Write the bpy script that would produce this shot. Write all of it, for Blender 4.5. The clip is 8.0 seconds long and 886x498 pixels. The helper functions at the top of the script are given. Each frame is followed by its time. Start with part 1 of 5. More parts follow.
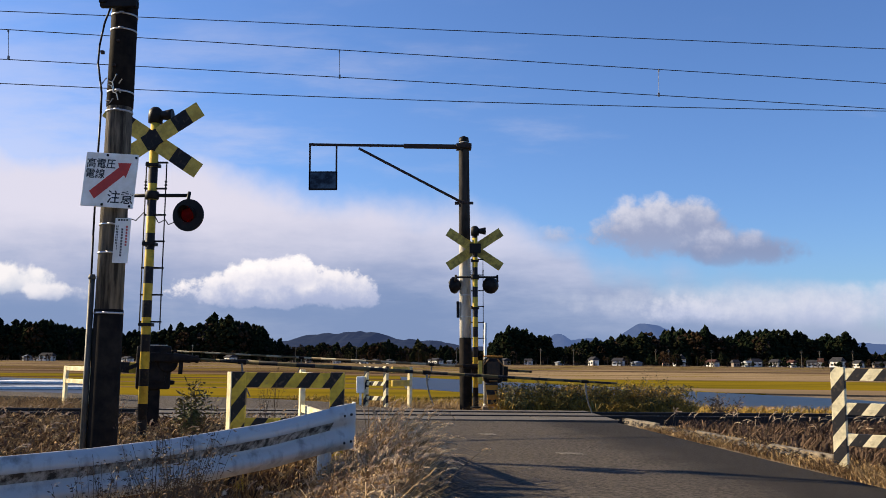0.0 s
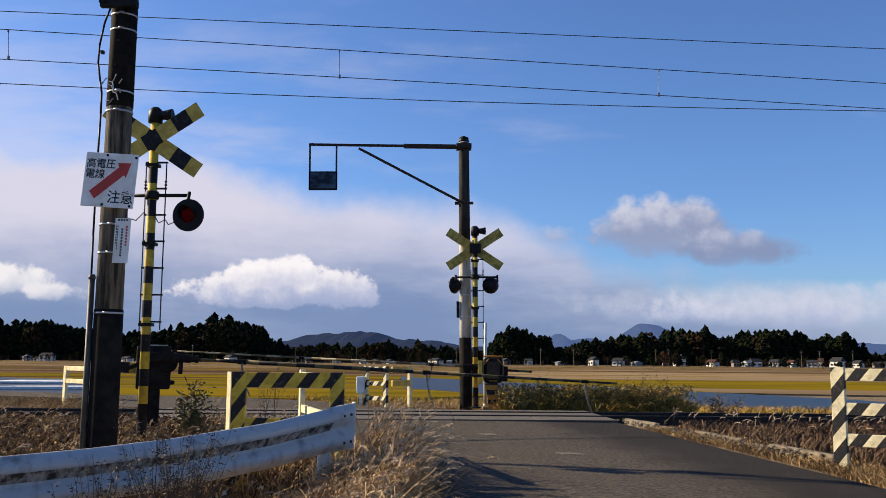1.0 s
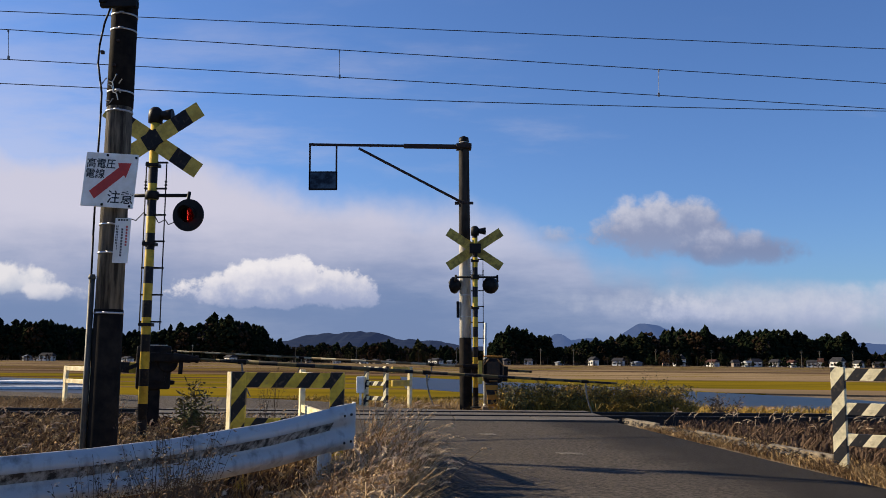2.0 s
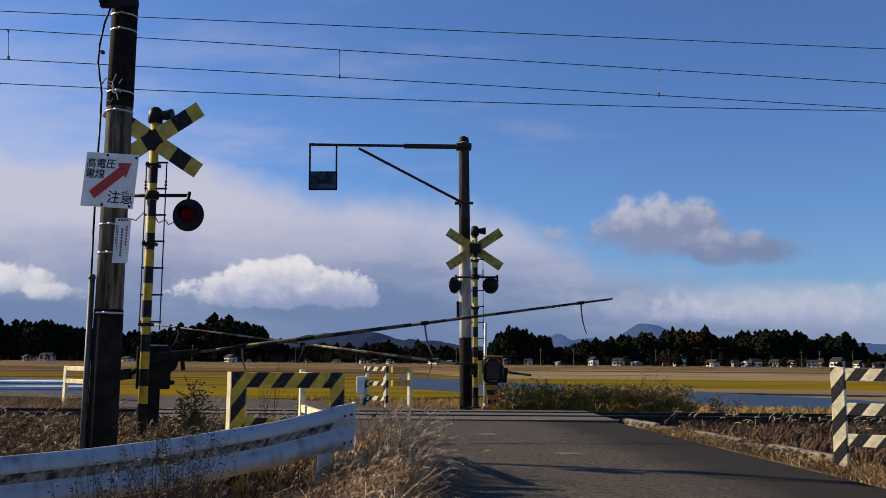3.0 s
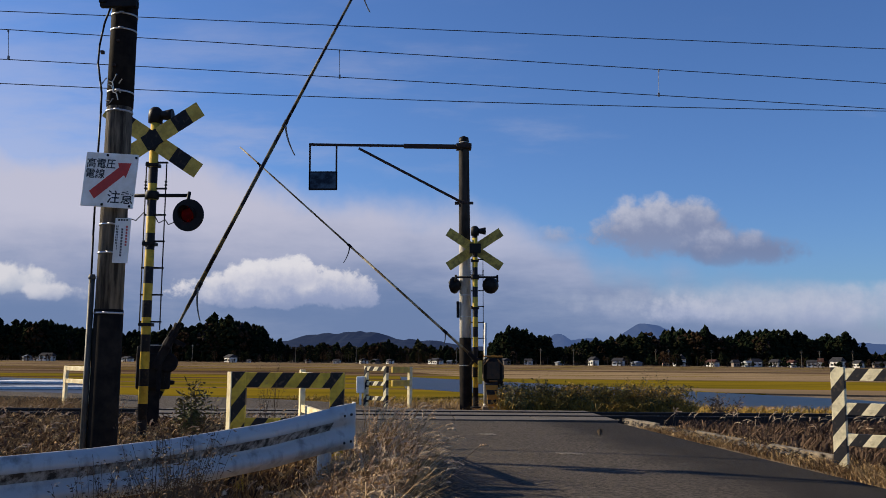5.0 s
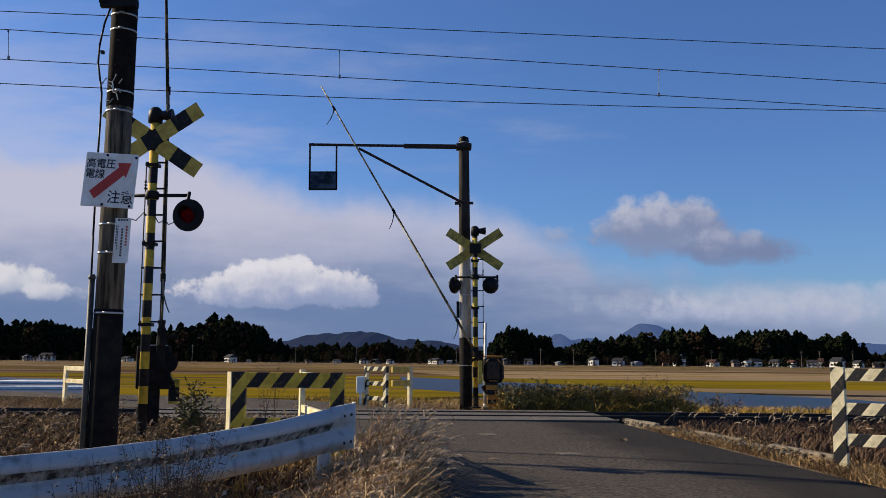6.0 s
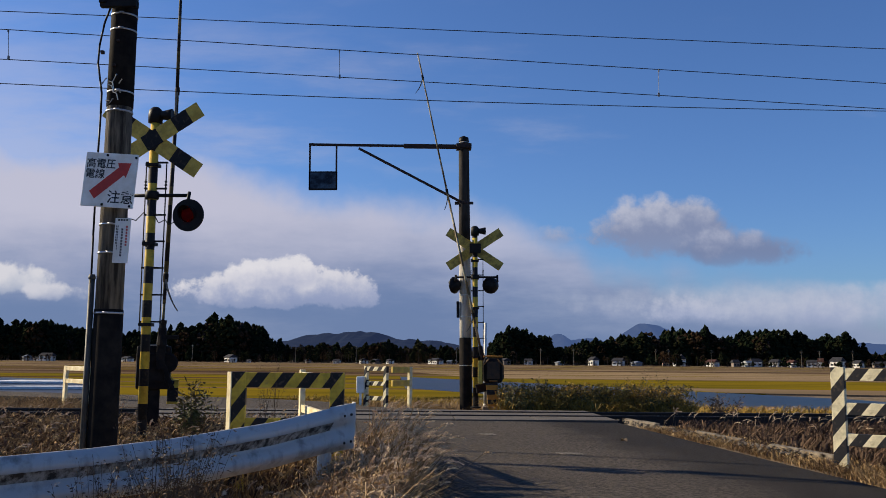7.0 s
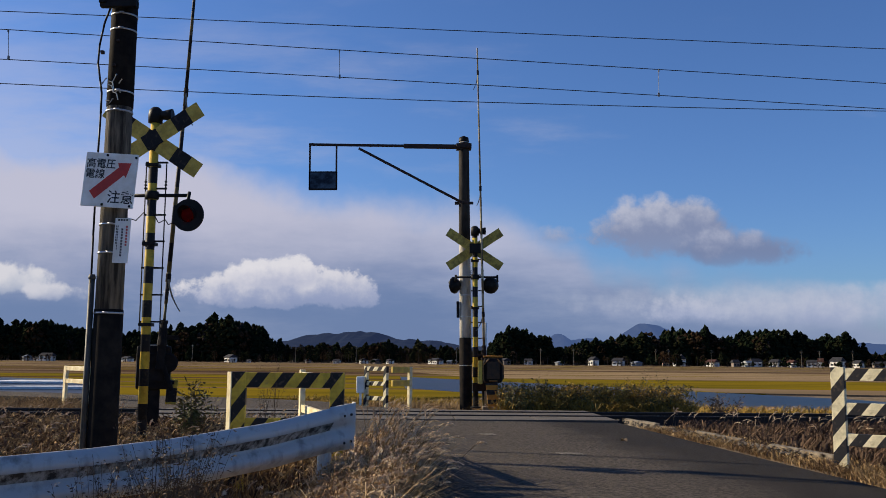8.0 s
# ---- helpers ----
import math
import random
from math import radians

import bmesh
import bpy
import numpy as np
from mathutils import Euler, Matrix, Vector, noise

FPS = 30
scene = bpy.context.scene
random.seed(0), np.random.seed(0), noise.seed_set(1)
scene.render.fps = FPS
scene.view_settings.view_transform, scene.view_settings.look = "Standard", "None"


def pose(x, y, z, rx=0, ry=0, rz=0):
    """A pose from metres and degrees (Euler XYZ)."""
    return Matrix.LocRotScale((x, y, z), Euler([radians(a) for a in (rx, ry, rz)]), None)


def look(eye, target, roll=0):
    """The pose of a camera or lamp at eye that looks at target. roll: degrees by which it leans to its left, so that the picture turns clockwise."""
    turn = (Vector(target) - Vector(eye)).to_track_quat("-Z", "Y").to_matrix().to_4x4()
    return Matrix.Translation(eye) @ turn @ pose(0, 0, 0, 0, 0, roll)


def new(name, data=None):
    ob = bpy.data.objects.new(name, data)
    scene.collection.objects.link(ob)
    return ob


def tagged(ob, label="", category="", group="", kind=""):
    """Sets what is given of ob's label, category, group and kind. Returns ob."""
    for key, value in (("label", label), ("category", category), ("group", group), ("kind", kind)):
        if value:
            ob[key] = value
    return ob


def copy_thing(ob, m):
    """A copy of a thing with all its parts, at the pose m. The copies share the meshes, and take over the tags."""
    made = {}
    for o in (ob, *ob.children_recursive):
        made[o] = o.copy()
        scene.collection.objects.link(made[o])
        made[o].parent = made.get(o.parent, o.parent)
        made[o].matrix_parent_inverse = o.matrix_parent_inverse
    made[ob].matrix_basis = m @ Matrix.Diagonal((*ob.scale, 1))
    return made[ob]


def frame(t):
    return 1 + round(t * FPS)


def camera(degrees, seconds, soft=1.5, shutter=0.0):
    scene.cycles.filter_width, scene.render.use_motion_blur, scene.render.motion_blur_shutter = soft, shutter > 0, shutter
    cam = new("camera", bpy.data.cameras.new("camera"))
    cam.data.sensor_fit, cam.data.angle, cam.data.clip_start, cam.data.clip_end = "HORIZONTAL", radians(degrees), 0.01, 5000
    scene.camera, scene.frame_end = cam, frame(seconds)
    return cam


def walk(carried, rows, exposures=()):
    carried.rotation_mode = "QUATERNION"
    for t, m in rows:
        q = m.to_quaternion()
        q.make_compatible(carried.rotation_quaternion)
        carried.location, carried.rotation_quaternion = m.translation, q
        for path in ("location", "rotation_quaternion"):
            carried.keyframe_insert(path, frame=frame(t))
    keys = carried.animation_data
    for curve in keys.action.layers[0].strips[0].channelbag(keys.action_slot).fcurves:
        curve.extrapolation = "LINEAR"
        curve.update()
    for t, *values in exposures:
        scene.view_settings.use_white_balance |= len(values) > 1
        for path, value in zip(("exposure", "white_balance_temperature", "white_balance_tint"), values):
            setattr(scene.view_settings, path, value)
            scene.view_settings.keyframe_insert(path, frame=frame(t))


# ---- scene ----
cam = camera(52.2, 8.0, soft=0.7, shutter=0.12)
EYE = (0.0, 0.0, 0.95)
VIEW = look(EYE, (0.0, math.cos(radians(7.02)), 0.95 + math.sin(radians(7.02))), 0.5)
walk(cam, [(0.0, VIEW), (8.0, VIEW)],
     exposures=[(0.0, 1.02, 6950, 10), (0.6, 0.98, 6900, 10), (1.5, 0.83, 6800, 10), (3.0, 0.59, 6580, 10), (4.5, 0.53, 6500, 10), (8.0, 0.53, 6500, 10)])

# ---------------------------------------------------------------- light
SUN_AZ, SUN_EL = radians(-73), radians(25.5)          # from +y, clockwise
SUN_TO = Vector((math.sin(SUN_AZ) * math.cos(SUN_EL), math.cos(SUN_AZ) * math.cos(SUN_EL), math.sin(SUN_EL)))
sun = new("sun", bpy.data.lights.new("sun", "SUN"))
sun.data.energy, sun.data.angle, sun.data.color = 5.0, radians(0.53), (1.0, 0.84, 0.60)
sun.matrix_world = look((0, 0, 30), Vector((0, 0, 30)) - SUN_TO)


def build_world():
    """Blue sky with a high milky veil and a few cumulus clouds."""
    w = bpy.data.worlds.new("sky")
    w.use_nodes = True
    scene.world = w
    nt = w.node_tree
    nt.nodes.clear()
    N, LK = nt.nodes.new, nt.links.new

    def val(v, sock):
        if isinstance(v, (int, float)):
            sock.default_value = v
        else:
            LK(v, sock)

    def m(op, a, b=0.0, c=0.0, clamp=False):
        n = N("ShaderNodeMath")
        n.operation, n.use_clamp = op, clamp
        for s, v in zip(n.inputs, (a, b, c)):
            val(v, s)
        return n.outputs[0]

    def step(v, a, b):
        n = N("ShaderNodeMapRange")
        n.interpolation_type = "SMOOTHSTEP"
        val(v, n.inputs["Value"])
        n.inputs["From Min"].default_value, n.inputs["From Max"].default_value = a, b
        return n.outputs["Result"]

    def mix(f, a, b):
        n = N("ShaderNodeMix")
        n.data_type = "RGBA"
        val(f, n.inputs[0])
        for s, v in ((n.inputs[6], a), (n.inputs[7], b)):
            if isinstance(v, tuple):
                s.default_value = (*v, 1)
            else:
                LK(v, s)
        return n.outputs[2]

    sky = N("ShaderNodeTexSky")
    sky.sky_type, sky.sun_disc = "NISHITA", False
    sky.sun_elevation, sky.sun_rotation = SUN_EL, SUN_AZ % (2 * math.pi)
    sky.air_density, sky.dust_density, sky.ozone_density = 1.0, 0.5, 2.0
    tc = N("ShaderNodeTexCoord")
    sep = N("ShaderNodeSeparateXYZ")
    LK(tc.outputs["Generated"], sep.inputs[0])
    ay = m("MAXIMUM", m("ABSOLUTE", sep.outputs[1]), 0.05)
    u = m("DIVIDE", sep.outputs[0], ay)
    v = m("DIVIDE", sep.outputs[2], ay)
    comb = N("ShaderNodeCombineXYZ")
    LK(u, comb.inputs[0]), LK(v, comb.inputs[1])

    def noise(scale, detail, rough, sx=1.0, sy=1.0):
        mp = N("ShaderNodeMapping")
        mp.inputs["Scale"].default_value = (sx, sy, 1)
        LK(comb.outputs[0], mp.inputs[0])
        n = N("ShaderNodeTexNoise")
        n.inputs["Scale"].default_value, n.inputs["Detail"].default_value = scale, detail
        n.inputs["Roughness"].default_value = rough
        LK(mp.outputs[0], n.inputs["Vector"])
        return n.outputs[0]

    fine, broad, streak = noise(28, 9, 0.6), noise(8, 5, 0.55), noise(5, 6, 0.6, 0.55, 2.2)
    skyc = N("ShaderNodeMix")
    skyc.data_type, skyc.blend_type = "RGBA", "MULTIPLY"
    skyc.inputs[0].default_value = 1.0
    LK(sky.outputs[0], skyc.inputs[6])
    skyc.inputs[7].default_value = (0.70, 1.0, 1.55, 1)
    col = skyc.outputs[2]
    # high veil: dense and white low on the sun's side, thinning upwards and away from the sun
    edge = m("SUBTRACT", 0.162, m("ADD", m("MULTIPLY", u, 0.15), m("MULTIPLY", step(u, 0.05, 0.2), 0.035)))
    edge = m("ADD", edge, m("MULTIPLY", m("SUBTRACT", broad, 0.5), 0.10))
    bank = step(m("SUBTRACT", edge, v), -0.03, 0.025)
    wisp = m("MULTIPLY", step(m("ADD", streak, m("MULTIPLY", u, -0.30)), 0.47, 0.78), 0.55)
    veil = m("MAXIMUM", bank, m("MULTIPLY", wisp, step(v, 0.5, 0.2)))
    veil = m("MULTIPLY", veil, m("SUBTRACT", 0.95, m("MULTIPLY", step(u, 0.1, 0.55), 0.05)))
    rag = m("ADD", m("MULTIPLY", m("SUBTRACT", streak, 0.5), 0.12), m("MULTIPLY", m("SUBTRACT", broad, 0.5), 0.06))
    low = step(m("ADD", v, rag), 0.05, 0.165)
    veilc = mix(low, mix(step(m("ADD", m("MULTIPLY", u, 0.6), m("MULTIPLY", m("SUBTRACT", streak, 0.5), 1.6)), -0.15, 0.4), (1.8, 2.6, 4.8), (3.4, 4.1, 6.1)), mix(step(u, 0.25, -0.3), (5.3, 5.7, 7.7), (6.7, 6.6, 8.0)))
    ahead = step(sep.outputs[1], 0.0, 0.35)
    veil = m("MULTIPLY", veil, ahead)
    col = mix(veil, col, veilc)

    def cumulus(col, u0, v0, ru, rv, white, grey, soft=0.4, lit0=-0.6, fill=0.95, tops=0.75, grain=3.3):
        du = m("DIVIDE", m("SUBTRACT", u, u0), ru)
        dv = m("DIVIDE", m("SUBTRACT", v, v0), rv)
        low_side = m("MULTIPLY", step(dv, 0.0, -0.2), 0.9)
        r = m("ADD", m("MULTIPLY", du, du), m("MULTIPLY", m("MULTIPLY", dv, dv), m("ADD", 1.0, low_side)))
        d = m("SUBTRACT", m("ADD", m("MULTIPLY", m("SUBTRACT", fine, 0.5), grain), m("MULTIPLY", m("SUBTRACT", broad, 0.5), 1.6)), m("SUBTRACT", r, fill))
        fade = m("ADD", 1.0 - tops, m("MULTIPLY", step(dv, -1.2, 0.1), tops))
        dens = m("MULTIPLY", m("MULTIPLY", step(d, -0.12, soft), 0.94), m("MULTIPLY", ahead, fade))
        lit = step(m("ADD", m("ADD", dv, m("MULTIPLY", du, -0.25)), m("MULTIPLY", m("SUBTRACT", fine, 0.5), 2.4)), lit0, lit0 + 1.3)
        return mix(dens, col, mix(lit, grey, white))

    col = cumulus(col, 0.40, 0.060, 0.30, 0.034, (6.2, 6.6, 8.0), (4.6, 5.2, 7.3), 1.3, -0.5, 1.0, 0.6, 1.0)
    col = cumulus(col, 0.62, 0.078, 0.20, 0.020, (6.2, 6.6, 8.0), (5.0, 5.6, 7.6), 1.1, -0.4, 1.0, 0.7, 1.3)
    col = cumulus(col, 0.265, 0.056, 0.05, 0.022, (6.0, 6.4, 7.9), (4.6, 5.2, 7.3), 0.9)
    col = cumulus(col, -0.178, 0.076, 0.112, 0.027, (8.8, 8.6, 9.2), (4.0, 4.6, 6.8), 0.35, -0.55, 1.05, 0.6)
    col = cumulus(col, -0.19, 0.093, 0.055, 0.022, (9.2, 9.0, 9.5), (5.6, 5.9, 7.6), 0.4, -0.7, 0.9)
    col = cumulus(col, -0.49, 0.082, 0.06, 0.024, (8.6, 8.5, 9.0), (5.5, 6.0, 7.4), 0.6, -0.6, 0.85)
    col = cumulus(col, -0.43, 0.070, 0.05, 0.014, (7.8, 7.8, 8.6), (4.8, 5.3, 7.0), 0.7, -0.6, 0.75)
    col = cumulus(col, 0.128, 0.137, 0.045, 0.016, (4.6, 5.1, 6.9), (3.4, 4.2, 6.4), 1.3, -0.2, 0.7)
    col = cumulus(col, 0.245, 0.142, 0.085, 0.040, (6.0, 6.2, 7.5), (2.8, 3.3, 5.1), 0.7, -0.1, 1.15, 0.5, 2.4)
    col = cumulus(col, 0.325, 0.124, 0.075, 0.026, (4.8, 5.2, 6.9), (2.3, 2.9, 4.8), 0.9, 0.0, 1.1, 0.5, 2.2)
    bg = N("ShaderNodeBackground")
    bg.inputs["Strength"].default_value = 0.055
    LK(col, bg.inputs[0])
    out = N("ShaderNodeOutputWorld")
    LK(bg.outputs[0], out.inputs[0])


build_world()


# ---------------------------------------------------------------- materials
def material(name, color, rough=0.7, metal=0.0, second=None, scale=6.0, mixs=(0.4, 0.62), bump=0.15, bscale=40.0,
             detail=6.0, spec=0.4, vary=0.0, stretch=(1, 1, 1)):
    """Two-tone noise-broken surface with fine relief; vary: spread of value from object to object and piece to piece."""
    mt = bpy.data.materials.new(name)
    mt.use_nodes = True
    nt = mt.node_tree
    N, LK = nt.nodes.new, nt.links.new
    b = nt.nodes["Principled BSDF"]
    b.inputs["Roughness"].default_value, b.inputs["Metallic"].default_value = rough, metal
    b.inputs["Specular IOR Level"].default_value = spec
    tc, mp = N("ShaderNodeTexCoord"), N("ShaderNodeMapping")
    mp.inputs["Scale"].default_value = stretch
    LK(tc.outputs["Object"], mp.inputs[0])
    nz = N("ShaderNodeTexNoise")
    nz.inputs["Scale"].default_value, nz.inputs["Detail"].default_value, nz.inputs["Roughness"].default_value = scale, detail, 0.62
    LK(mp.outputs[0], nz.inputs["Vector"])
    rmp = N("ShaderNodeMapRange")
    rmp.inputs["From Min"].default_value, rmp.inputs["From Max"].default_value = mixs
    LK(nz.outputs[0], rmp.inputs[0])
    mx = N("ShaderNodeMix")
    mx.data_type = "RGBA"
    mx.inputs[6].default_value = (*color, 1)
    mx.inputs[7].default_value = (*(second or tuple(c * 0.7 for c in color)), 1)
    LK(rmp.outputs[0], mx.inputs[0])
    col = mx.outputs[2]
    if vary:
        geo, hsv, add = N("ShaderNodeNewGeometry"), N("ShaderNodeHueSaturation"), N("ShaderNodeMapRange")
        add.inputs["To Min"].default_value, add.inputs["To Max"].default_value = 1 - vary, 1 + vary
        LK(geo.outputs["Random Per Island"], add.inputs[0])
        LK(add.outputs[0], hsv.inputs["Value"])
        LK(col, hsv.inputs["Color"])
        col = hsv.outputs[0]
    LK(col, b.inputs["Base Color"])
    if bump:
        nb, bp = N("ShaderNodeTexNoise"), N("ShaderNodeBump")
        nb.inputs["Scale"].default_value, nb.inputs["Detail"].default_value = bscale, 5
        LK(mp.outputs[0], nb.inputs["Vector"])
        bp.inputs["Strength"].default_value, bp.inputs["Distance"].default_value = bump, 0.02
        LK(nb.outputs[0], bp.inputs["Height"])
        LK(bp.outputs[0], b.inputs["Normal"])
    return mt


def striped(name, a, b2, period, axis, slant=0.0, rough=0.55, wear=0.35, offset=0.0):
    """Painted two-colour bands along an object axis (slant: shift per metre of z), chipped and weathered."""
    mt = material(name, a, rough, scale=9, spec=0.12)
    nt = mt.node_tree
    N, LK = nt.nodes.new, nt.links.new
    b = nt.nodes["Principled BSDF"]
    old = b.inputs["Base Color"].links[0].from_socket
    tc, sep = N("ShaderNodeTexCoord"), N("ShaderNodeSeparateXYZ")
    LK(tc.outputs["Object"], sep.inputs[0])

    def m(op, x, y=0.0):
        n = N("ShaderNodeMath")
        n.operation = op
        for s, v in zip(n.inputs, (x, y)):
            if isinstance(v, (int, float)):
                s.default_value = v
            else:
                LK(v, s)
        return n.outputs[0]
    t = m("ADD", sep.outputs[axis], offset)
    if slant:
        t = m("ADD", t, m("MULTIPLY", sep.outputs[2], slant))
    band = m("GREATER_THAN", m("FRACT", m("DIVIDE", t, period)), 0.5)
    mx = N("ShaderNodeMix")
    mx.data_type = "RGBA"
    LK(band, mx.inputs[0])
    LK(old, mx.inputs[6])
    mx.inputs[7].default_value = (*b2, 1)
    # grime
    nz, rp, mg = N("ShaderNodeTexNoise"), N("ShaderNodeMapRange"), N("ShaderNodeMix")
    nz.inputs["Scale"].default_value, nz.inputs["Detail"].default_value = 22, 8
    LK(tc.outputs["Object"], nz.inputs["Vector"])
    rp.inputs["From Min"].default_value, rp.inputs["From Max"].default_value = 0.55, 0.75
    rp.inputs["To Max"].default_value = wear
    LK(nz.outputs[0], rp.inputs[0])
    mg.data_type = "RGBA"
    LK(rp.outputs[0], mg.inputs[0])
    LK(mx.outputs[2], mg.inputs[6])
    mg.inputs[7].default_value = (0.16, 0.12, 0.08, 1)
    LK(mg.outputs[2], b.inputs["Base Color"])
    return mt


YEL, BLK, SUNLIT_CREAM = (0.62, 0.43, 0.06), (0.018, 0.018, 0.02), (0.78, 0.70, 0.46)
M_ASPHALT = material("asphalt", (0.118, 0.099, 0.079), 0.9, second=(0.034, 0.029, 0.024), scale=30, bump=0.9, bscale=110, spec=0.12, mixs=(0.36, 0.64), detail=12)
M_CROSS = material("crossing_panel", (0.10, 0.085, 0.07), 0.9, second=(0.07, 0.063, 0.056), scale=3, bump=0.4, bscale=90)
M_SOIL = material("soil", (0.13, 0.10, 0.07), 0.95, second=(0.22, 0.165, 0.10), scale=2.2, bump=0.9, bscale=25, spec=0.05)
M_BALLAST = material("ballast", (0.035, 0.029, 0.025), 0.95, second=(0.018, 0.015, 0.013), scale=9, bump=0.6, bscale=40, vary=0.4)
M_STEEL = material("rail_steel", (0.022, 0.016, 0.014), 0.7, 0.0, second=(0.012, 0.01, 0.009), scale=14)
M_RAILTOP = material("rail_head", (0.07, 0.06, 0.055), 0.6, 0.3, scale=20, bump=0.05, spec=0.2)
M_CONC = material("pole_concrete", (0.24, 0.21, 0.165), 0.9, second=(0.075, 0.065, 0.052), scale=6, bump=0.3, stretch=(1, 1, 0.35))
M_POLECONC = material("streaked_concrete", (0.21, 0.185, 0.145), 0.9, second=(0.022, 0.019, 0.016), scale=7, mixs=(0.34, 0.57), bump=0.35, stretch=(1.6, 1.6, 0.16), detail=9)
M_SLEEVE = material("black_sleeve", (0.011, 0.010, 0.010), 0.8, second=(0.024, 0.02, 0.017), scale=5, bump=0.1, spec=0.03)
M_BAND = material("steel_band", (0.55, 0.55, 0.55), 0.35, 0.9, scale=10)
M_BLACK = material("black_iron", (0.010, 0.010, 0.011), 0.5, second=(0.018, 0.016, 0.015), scale=12, bump=0.08, spec=0.12)
M_DARK = material("machine_dark", (0.010, 0.009, 0.010), 0.7, second=(0.022, 0.018, 0.016), scale=8, bump=0.1, spec=0.08)
M_WIRE = material("wire", (0.02, 0.02, 0.02), 0.6, bump=0)
M_RUST = material("rusty_iron", (0.045, 0.024, 0.018), 0.8, second=(0.02, 0.014, 0.013), scale=8)
M_YEL = material("yellow_paint", YEL, 0.5, second=(0.42, 0.29, 0.06), scale=7)
M_ORANGE = material("orange_paint", (0.62, 0.24, 0.03), 0.5, second=(0.35, 0.15, 0.03), scale=7)
# bright cream of fence faces in the sun, put into the colour
M_SUNLIT_CREAM = material("sunlit_cream", SUNLIT_CREAM, 0.5, second=(0.6, 0.48, 0.25), scale=6)
M_WHITE = material("white_enamel", (0.82, 0.82, 0.80), 0.4, second=(0.68, 0.67, 0.62), scale=5, bump=0.03)
M_REDPAINT = material("red_paint", (0.50, 0.035, 0.025), 0.45, second=(0.36, 0.03, 0.025), scale=8, bump=0.03)
M_INK = material("sign_ink", (0.03, 0.03, 0.035), 0.5, bump=0)
M_GUARD = material("guardrail_paint", (0.42, 0.43, 0.43), 0.42, second=(0.12, 0.115, 0.105), scale=6, mixs=(0.50, 0.78), bump=0.08, stretch=(1.5, 1.5, 0.55), detail=9)
M_POLESTRIPE = striped("pole_stripes", YEL, BLK, 0.409, 2, offset=0.0)
M_BOARDSTRIPE = striped("board_stripes", (0.60, 0.44, 0.10), BLK, 0.43, 0, offset=0.3225)
M_FENCESTRIPE = striped("fence_stripes", (0.58, 0.42, 0.06), BLK, 0.27, 0, slant=-0.75, wear=0.5)
M_FENCEPALE = striped("pale_fence_stripes", (0.80, 0.72, 0.48), (0.025, 0.025, 0.028), 0.25, 0, slant=-0.8, wear=0.45)
M_ARM = striped("arm_stripes", (0.13, 0.105, 0.05), BLK, 0.46, 0, wear=0.6)
M_ARMFAR = striped("far_arm_stripes", (0.40, 0.35, 0.24), (0.13, 0.095, 0.05), 0.60, 0, wear=0.5)
M_WEIGHT = striped("weight_stripes", YEL, BLK, 0.34, 0, slant=0.0, offset=0.03)
M_STRAW = material("straw", (0.36, 0.25, 0.125), 0.9, second=(0.16, 0.10, 0.05), scale=1.4, bump=0, vary=0.45, spec=0.05)
M_PALESTRAW = material("pale_straw", (0.52, 0.39, 0.24), 0.9, second=(0.27, 0.18, 0.10), scale=2.0, bump=0, vary=0.45, spec=0.05)
M_DRYWEED = material("dry_weed", (0.13, 0.085, 0.055), 0.9, second=(0.05, 0.034, 0.026), scale=1.1, bump=0, vary=0.5, spec=0.05)
M_PLUME = material("foxtail", (0.62, 0.50, 0.36), 0.95, second=(0.42, 0.31, 0.21), scale=3, bump=0, vary=0.35, spec=0.0)
M_WEED = material("weed_leaf", (0.07, 0.075, 0.022), 0.8, second=(0.13, 0.085, 0.03), scale=3, bump=0, vary=0.4)
M_GOLDWEED = material("golden_weed", (0.35, 0.205, 0.03), 0.9, second=(0.16, 0.12, 0.025), scale=2, bump=0, vary=0.4)
M_STEM = material("weed_stem", (0.10, 0.07, 0.045), 0.8, bump=0, vary=0.3)
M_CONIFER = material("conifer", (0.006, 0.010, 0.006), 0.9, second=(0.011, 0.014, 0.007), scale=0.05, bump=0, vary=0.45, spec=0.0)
M_WATER = material("paddy_water", (0.007, 0.015, 0.034), 0.3, bump=0.5, bscale=2.0, spec=0.35)
M_STONE = material("stone", (0.17, 0.14, 0.10), 0.95, second=(0.08, 0.065, 0.05), scale=11, vary=0.35)
M_TRUNK = material("bark", (0.07, 0.05, 0.035), 0.9, scale=4)

M_WATER.node_tree.nodes["Principled BSDF"].inputs["IOR"].default_value = 1.09


